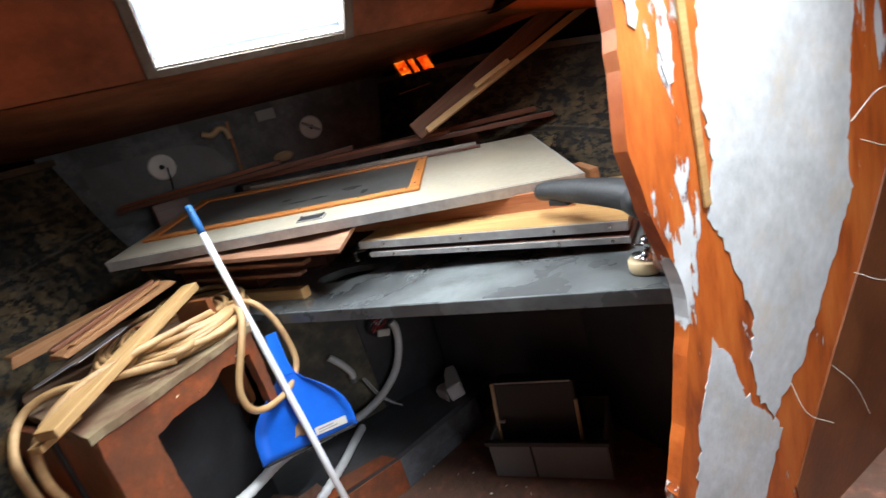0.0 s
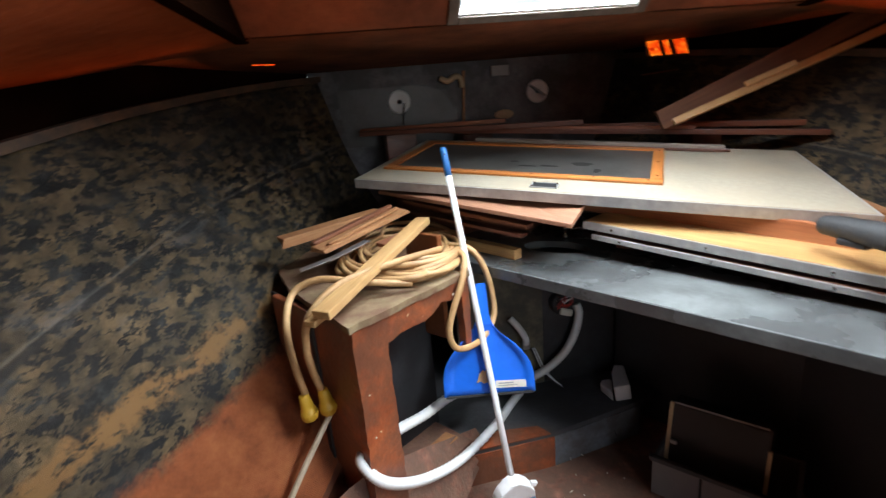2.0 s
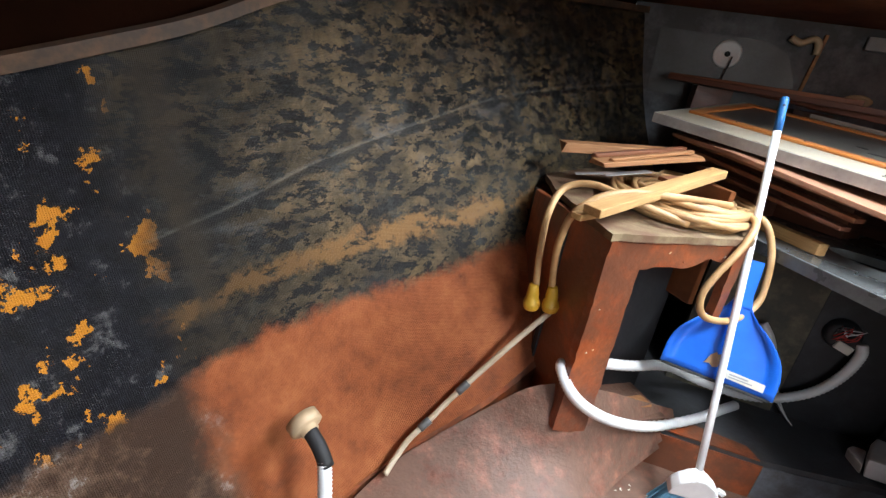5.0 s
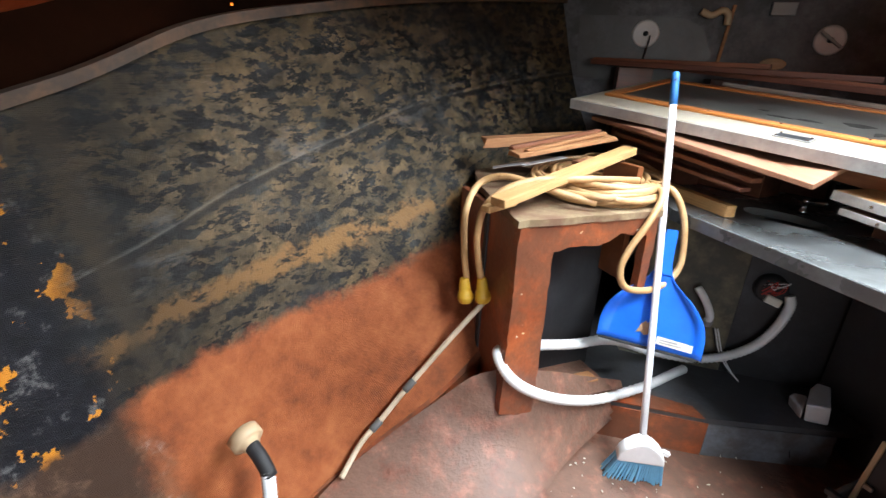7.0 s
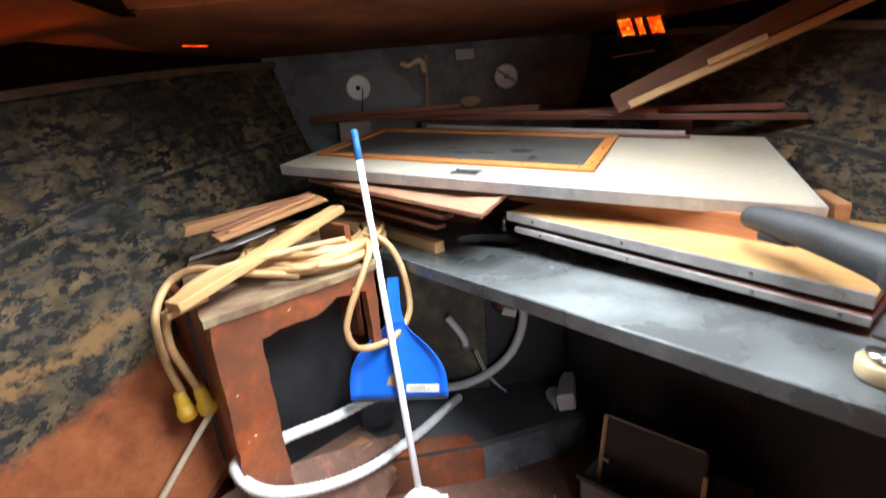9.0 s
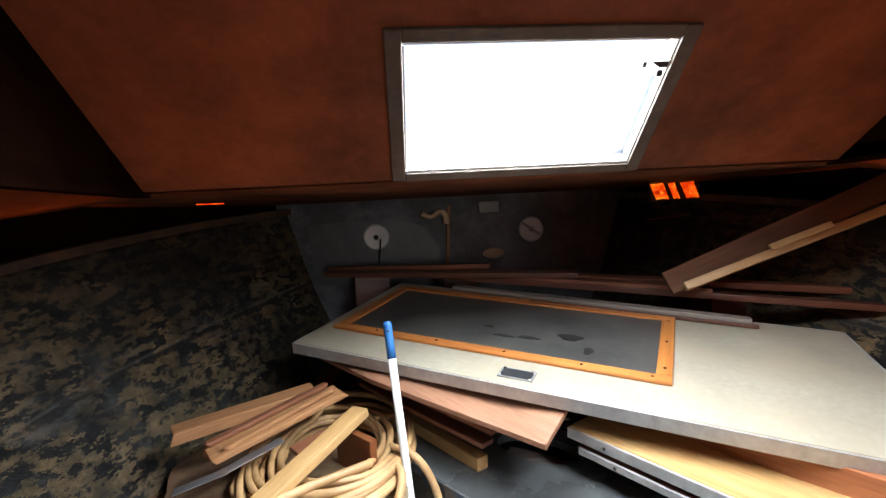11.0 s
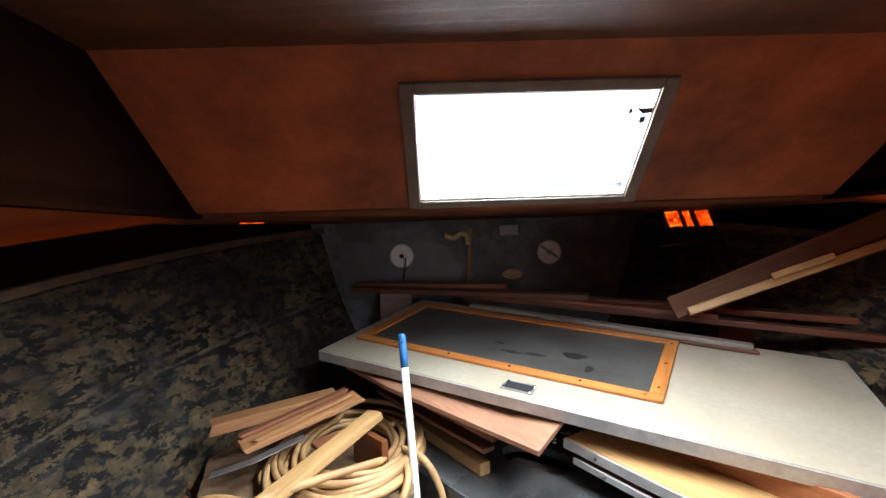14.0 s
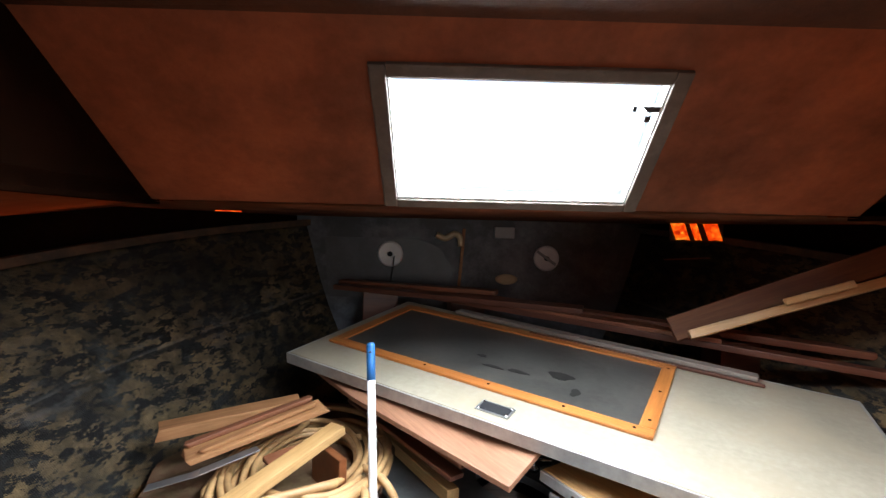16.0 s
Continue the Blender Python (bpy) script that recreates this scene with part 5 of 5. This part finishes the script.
LEN, WID, THK = 1.42, 0.62, 0.032
FU0, FU1, FW0, FW1 = 0.045, 1.002, 0.130, 0.565
DF = frame_along(on_door(0, 0), on_door(1, 0), DN)
door = thing("cabin_door", *on_door(0.7, 0.3, -THK), "cream laminate cabin door with a smoked window lying on boards", "door")
leaf = part("leaf", door_piece(0.006, LEN - 0.006, 0.006, WID - 0.006, -THK, 0.0, 0.003), DOORSKIN, door, frame_of=DF)
for a in ((0, LEN, 0, 0.006), (0, LEN, WID - 0.006, WID), (0, 0.006, 0.006, WID - 0.006), (LEN - 0.006, LEN, 0.006, WID - 0.006)):
    part("edge_strip", door_piece(*a, -THK - 0.001, -0.001, 0.001), DOOREDGE, door, "dull grey edge strip", frame_of=DF)
pane = part("window_pane", door_piece(FU0 + 0.035, FU1 - 0.035, FW0 + 0.035, FW1 - 0.035, -0.004, 0.003), SMOKED, door, "dusty smoked window pane", frame_of=DF)
for u0, u1, w0, w1, nm in ((FU0, FU1, FW0, FW0 + 0.036, "x"), (FU0, FU1, FW1 - 0.036, FW1, "x"), (FU0, FU0 + 0.036, FW0 + 0.0365, FW1 - 0.0365, "y"), (FU1 - 0.036, FU1, FW0 + 0.0365, FW1 - 0.0365, "y")):
    fr = part("window_trim", door_piece(u0, u1, w0, w1, 0.0, 0.009, 0.003), TRIMWOOD, door, "orange varnished window trim", frame_of=DF if nm == "x" else frame_along(on_door(FU1, 0), on_door(FU1, 1), DN))
for u in (0.20, 0.40, 0.60, 0.80, 0.96):
    part("trim_screw", lathe([(0.004, 0), (0.004, 0.0014), (0.0025, 0.002)], Matrix.Translation(on_door(u, FW0 + 0.018, 0.009)) @ DN.to_track_quat("Z", "Y").to_matrix().to_4x4(), 10), STEEL, door)
for u, w in ((0.984, 0.20), (0.984, 0.36), (0.984, 0.52)):
    part("trim_screw", lathe([(0.004, 0), (0.004, 0.0014), (0.0025, 0.002)], Matrix.Translation(on_door(u, w, 0.009)) @ DN.to_track_quat("Z", "Y").to_matrix().to_4x4(), 10), STEEL, door)
latch = part("latch_plate", door_piece(0.625, 0.705, 0.035, 0.077, 0.0, 0.003, 0.001), BLACKPL, door, "dark latch plate")
part("plate_rim", join(door_piece(0.622, 0.708, 0.032, 0.037, 0.0, 0.004), door_piece(0.622, 0.708, 0.075, 0.080, 0.0, 0.004), door_piece(0.622, 0.627, 0.037, 0.075, 0.0, 0.004), door_piece(0.703, 0.708, 0.037, 0.075, 0.0, 0.004)), ALU, latch)
for u, w in ((0.629, 0.039), (0.701, 0.039), (0.629, 0.073), (0.701, 0.073)):
    part("screw", lathe([(0.004, 0), (0.004, 0.002), (0.002, 0.003)], Matrix.Translation(on_door(u, w, 0.0035)) @ DN.to_track_quat("Z", "Y").to_matrix().to_4x4(), 10), STEEL, latch)
smudge = plain("dark_smudge", (0.012, 0.011, 0.010), 0.5)
for k, (u, w, a, b) in enumerate(((0.74, 0.31, 0.034, 0.022), (0.80, 0.24, 0.012, 0.022), (0.63, 0.27, 0.03, 0.010), (0.56, 0.26, 0.03, 0.008), (0.50, 0.31, 0.015, 0.008))):
    pts = [on_door(u + a * math.cos(t) * (1 + 0.25 * math.sin(3 * t + k)), w + b * math.sin(t), 0.0032) for t in np.linspace(0, 2 * math.pi, 18, endpoint=False)]
    bm = bmesh.new()
    lo = [bm.verts.new(p) for p in pts]
    hi = [bm.verts.new(p + DN * 0.0006) for p in pts]
    bm.faces.new(hi)
    bm.faces.new(lo[::-1])
    for i in range(18):
        bm.faces.new((lo[i], lo[(i + 1) % 18], hi[(i + 1) % 18], hi[i]))
    part("smudge", bm, smudge, pane, "dark smudge in the dust")

# planks along the far edge of the door
FAR = (("mahogany_plank", (1.37, 1.32, 1.150), (0.22, 1.94, 1.212), 0.070, 0.022, MAHOGANY, "long reddish mahogany plank beyond the door"),
       ("mahogany_plank", (1.36, 1.205, 1.118), (0.02, 1.88, 1.226), 0.055, 0.020, MAHOGANY_DARK, "dark mahogany plank beyond the door"),
       ("mahogany_plank", (0.98, 1.41, 1.166), (-0.05, 1.93, 1.240), 0.075, 0.018, MAHOGANY, "reddish plank near the forward bulkhead"),
       ("mahogany_plank", (0.62, 1.62, 1.214), (-0.30, 1.95, 1.238), 0.09, 0.02, MAHOGANY_DARK, "dark plank stacked near the forward bulkhead"),
       ("mahogany_plank", (0.34, 1.80, 1.246), (-0.30, 2.02, 1.250), 0.06, 0.018, MAHOGANY, "short reddish plank on the stack"))
for k, (nm, a, b, w, h, mt, lb) in enumerate(FAR):
    loose_board(nm, a, b, w, h, mt, lb, "plank", "planks beyond the door", seed=100 + k)
for k, (x, y, z1) in enumerate(((1.00, 1.49, 1.16), (0.16, 1.95, 1.205), (-0.20, 1.96, 1.235))):
    loose_board("timber_offcut", (x, y, BERTH_Z + 0.001), (x + 0.14, y + 0.02, BERTH_Z + 0.001), 0.09, z1 - BERTH_Z - 0.004, MAHOGANY_DARK, "dark timber offcut propping the planks", "offcut", seed=110 + k)
loose_board("grey_batten", on_door(1.20, 0.600, 0.002), on_door(0.25, 0.595, 0.006), 0.045, 0.014, GREYWOOD, "greyed batten lying along the door's far edge", "batten", seed=120)
loose_board("dark_batten", on_door(1.215, 0.560, 0.001), on_door(0.55, 0.560, 0.002), 0.014, 0.010, MAHOGANY_DARK, "thin dark batten on the door", "batten", seed=121)

# boards leaning up to the starboard side
loose_board("leaning_board", (0.805, 1.37, 1.212), (1.61, 1.19, 1.566), 0.072, 0.02, WARMWOOD, "wide mahogany board leaning up against the hull", "board", "leaning boards", up=(0.15, -0.95, 0.30), seed=130)
loose_board("leaning_strip", (0.84, 1.33, 1.202), (1.61, 1.16, 1.495), 0.026, 0.018, YELLOWWOOD, "pale strip leaning under the wide board", "strip", "leaning boards", up=(0.25, -0.8, 0.55), seed=131)
loose_board("leaning_strip", (1.06, 1.262, 1.312), (1.22, 1.226, 1.372), 0.02, 0.012, PINE, "short pale strip on the leaning board", "strip", "leaning boards", up=(0.25, -0.8, 0.55), seed=132)

# ---------------- power tool and lamp at the bulkhead ----------------
tool = thing("power_tool", 0.70, 0.36, 0.95, "black power tool with a long rounded handle on the panel", "power tool")
part("handle", tube([(0.752, 0.60, 0.99), (0.744, 0.55, 0.995), (0.728, 0.44, 1.002), (0.702, 0.30, 1.006), (0.692, 0.235, 1.002)], 0.031, 16, 6, taper=(0.72, 1.12)), BLACKRUB, tool, smooth=True)
part("collar", tube([(0.693, 0.245, 1.003), (0.686, 0.205, 0.99)], 0.036, 16, 2), BLACKPL, tool, smooth=True)
part("body", tube([(0.686, 0.21, 0.99), (0.684, 0.19, 0.965), (0.69, 0.185, 0.92), (0.698, 0.195, 0.868)], 0.030, 16, 5), BROWNPAINT, tool, "dark red housing", smooth=True)
part("trigger", box(0.03, 0.06, 0.016, Matrix.Translation((0.725, 0.48, 0.963)) @ pose(0, 0, 0, 0, 0, 8), 0.005), BLACKPL, tool)

tapeobj = thing("lamp_base", 0.715, 0.26, BERTH_Z, "cream round base with a chromed clamp on the berth top", "lamp base")
part("base", lathe([(0.026, 0.0), (0.036, 0.001), (0.038, 0.006), (0.038, 0.024), (0.035, 0.028), (0.022, 0.028)], Matrix.Translation((0.713, 0.262, BERTH_Z + 0.001)), 28), TERMITE, tapeobj, smooth=True)
part("clamp", join(lathe([(0.030, 0), (0.030, 0.003), (0.010, 0.006), (0.008, 0.02), (0.018, 0.03), (0.016, 0.042), (0.004, 0.046)], Matrix.Translation((0.713, 0.262, BERTH_Z + 0.029)) @ pose(0, 0, 0, 8, 12, 0), 18),
                   box(0.06, 0.02, 0.004, Matrix.Translation((0.69, 0.25, BERTH_Z + 0.062)) @ pose(0, 0, 0, 10, 20, 30), 0.001)), STEEL, tapeobj, "bent chromed clamp", smooth=True)
for k in range(4):
    rng = random.Random(150 + k)
    part("wire", tube([(0.70, 0.235, BERTH_Z + 0.004), (0.69 + rng.uniform(-0.02, 0.02), 0.215, BERTH_Z + 0.004), (0.70 + rng.uniform(-0.02, 0.03), 0.195, BERTH_Z + 0.005), (0.72 + rng.uniform(-0.02, 0.02), 0.18, BERTH_Z + 0.003)], 0.0014, 5, 5), BLACKPL, tapeobj)

# ---------------- forward bulkhead fittings ----------------
def bulkhead_lamp(x, z, label):
    ob = thing("cabin_lamp", x, BOW_Y - 0.002, z, label, "lamp", "lamps on the forward bulkhead")
    base = Matrix.Translation((x, BOW_Y - 0.001, z)) @ pose(0, 0, 0, 90, 0, 0)
    part("bezel", lathe([(0.040, 0.0), (0.056, 0.001), (0.058, 0.008), (0.052, 0.014), (0.044, 0.012)], base, 32), WHITEPL, ob, smooth=True)
    part("reflector", lathe([(0.046, 0.004), (0.045, 0.010), (0.030, 0.007), (0.004, 0.005)], base, 32), WHITEPL, ob, smooth=True)
    part("bulb", lathe([(0.010, 0.005), (0.011, 0.02), (0.008, 0.03), (0.002, 0.032)], base, 14), BLACKPL, ob, smooth=True)
    return ob


la = bulkhead_lamp(-0.105, 1.378, "round white cabin lamp with its wire hanging down")
part("wire", tube([(-0.085, BOW_Y - 0.035, 1.37), (-0.09, BOW_Y - 0.03, 1.32), (-0.10, BOW_Y - 0.02, 1.26)], 0.003, 6, 6), BLACKPL, la)
lb = bulkhead_lamp(0.598, 1.374, "round white cabin lamp with a dark strip across it")
part("strip", box(0.10, 0.006, 0.012, Matrix.Translation((0.55, BOW_Y - 0.035, 1.40)) @ pose(0, 0, 0, 0, 35, 0), 0.002), GREYPL, lb)
alone("tan_batten", box(0.014, 0.012, 0.26, Matrix.Translation((0.20, BOW_Y - 0.013, 1.24)) @ pose(0, 0, 0, 0, 4, 0), 0.003), OLDWOOD, "thin tan batten on the forward bulkhead", "batten")
alone("rope_end", tube([(0.10, BOW_Y - 0.03, 1.47), (0.14, BOW_Y - 0.03, 1.455), (0.18, BOW_Y - 0.025, 1.475), (0.205, BOW_Y - 0.02, 1.46), (0.21, BOW_Y - 0.02, 1.42)], 0.014, 8, 6), TANFLANGE, "tan rag bunched on the forward bulkhead", "rag", smooth=True)
alone("hose_flange", lathe([(0.030, 0), (0.040, 0.002), (0.040, 0.01), (0.028, 0.014), (0.022, 0.006)], Matrix.Translation((0.42, BOW_Y - 0.001, 1.275)) @ pose(0, 0, 0, 90, 0, 0) @ Matrix.Diagonal((1.25, 0.6, 1, 1)), 24), TANFLANGE, "oval tan flange on the forward bulkhead", "flange", smooth=True)
alone("junction_box", box(0.09, 0.025, 0.05, Matrix.Translation((0.36, BOW_Y - 0.026, 1.46)), 0.004), GREYPL, "small grey junction box on the forward bulkhead", "junction box")
alone("cover_plate", filled([(-0.38, 1.18), (0.16, 1.18), (0.18, 1.30), (0.12, 1.41), (0.02, 1.45), (-0.40, 1.45)], 0.006, Matrix.Translation((0, BOW_Y - 0.0005, 0)) @ UPRIGHT), GREYPAINT, "grey painted cover panel on the forward bulkhead", "panel")

# orange lenses in the deck edge; emission stands in for daylight through them
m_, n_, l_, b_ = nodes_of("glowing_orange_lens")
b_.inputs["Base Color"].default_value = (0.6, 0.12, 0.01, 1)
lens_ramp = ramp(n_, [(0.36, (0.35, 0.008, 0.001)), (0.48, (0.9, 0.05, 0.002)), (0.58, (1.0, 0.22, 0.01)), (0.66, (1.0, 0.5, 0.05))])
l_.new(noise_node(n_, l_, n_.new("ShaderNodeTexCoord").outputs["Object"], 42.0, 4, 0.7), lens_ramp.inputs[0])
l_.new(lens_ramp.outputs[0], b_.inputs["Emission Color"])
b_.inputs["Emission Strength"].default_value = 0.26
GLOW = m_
vent = thing("deck_vent", 1.10, 1.80, 1.46, "three-slot deck vent glowing orange with daylight", "vent")
VM = Matrix.Translation((1.015, 1.80, 1.472)) @ pose(0, 0, 0, 0, 0, -6)
part("frame", join(box(0.20, 0.02, 0.008, VM @ Matrix.Translation((-0.01, 0, -0.008)), 0.002), box(0.20, 0.02, 0.008, VM @ Matrix.Translation((-0.01, 0, 0.07)), 0.002), box(0.20, 0.006, 0.07, VM @ Matrix.Translation((-0.01, 0.014, 0)), 0.0)), BLACKPL, vent)
for x0, wd, sh in ((0.014, 0.05, 30), (0.085, 0.024, 30), (0.135, 0.05, 30)):
    part("lens", prism([(0, 0), (wd * 0.5, 0.003), (wd, 0), (wd - 0.0075 * (sh / 10), 0.066), (-0.008 * (sh / 10), 0.063)], 0.004, VM @ Matrix.Translation((x0, 0.010, 0.002)) @ UPRIGHT), GLOW, vent, "orange lens glowing by emission for daylight")
alone("seam_strip", box(0.17, 0.005, 0.005, VM @ Matrix.Translation((-0.03, 0.0, -0.078)) @ pose(0, 0, 0, 0, -4, 0), 0.001), REDBOX, "thin reddish seam strip below the deck vent", "strip")
# slit and pinhole use the same emission in place of daylight
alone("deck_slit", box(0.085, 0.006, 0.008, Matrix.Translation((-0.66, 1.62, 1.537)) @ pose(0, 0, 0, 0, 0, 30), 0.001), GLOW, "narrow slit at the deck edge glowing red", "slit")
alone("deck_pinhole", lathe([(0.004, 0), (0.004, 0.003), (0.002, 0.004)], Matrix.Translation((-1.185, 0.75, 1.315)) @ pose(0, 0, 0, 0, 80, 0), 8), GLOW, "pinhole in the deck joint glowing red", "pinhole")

# ---------------- scraps on the sole ----------------
bm = bmesh.new()
rng = random.Random(77)
for k in range(170):
    x, y = rng.uniform(-0.45, 0.55), rng.uniform(0.30, 1.02)
    if k % 3 == 0:
        x, y = -0.3 + rng.gauss(0, 0.10), 0.66 + rng.gauss(0, 0.08)
    z = FLOOR_Z + 0.006
    s = rng.uniform(0.001, 0.0038)
    a = rng.uniform(0, 6.28)
    q = [bm.verts.new((x + s * math.cos(a + i * 1.57) * (1.8 if i % 2 else 0.7), y + s * math.sin(a + i * 1.57) * (1.8 if i % 2 else 0.7), z + rng.uniform(0, 0.004))) for i in range(4)]
    t = bm.verts.new((x, y, z + 0.006))
    for i in range(4):
        bm.faces.new((q[i], q[(i + 1) % 4], t))
    bm.faces.new(q[::-1])
tagged(link_mesh("floor_scraps", bm, PAPER), "pale wood chips and paint scraps scattered on the sole", "scraps", "", "stuff")
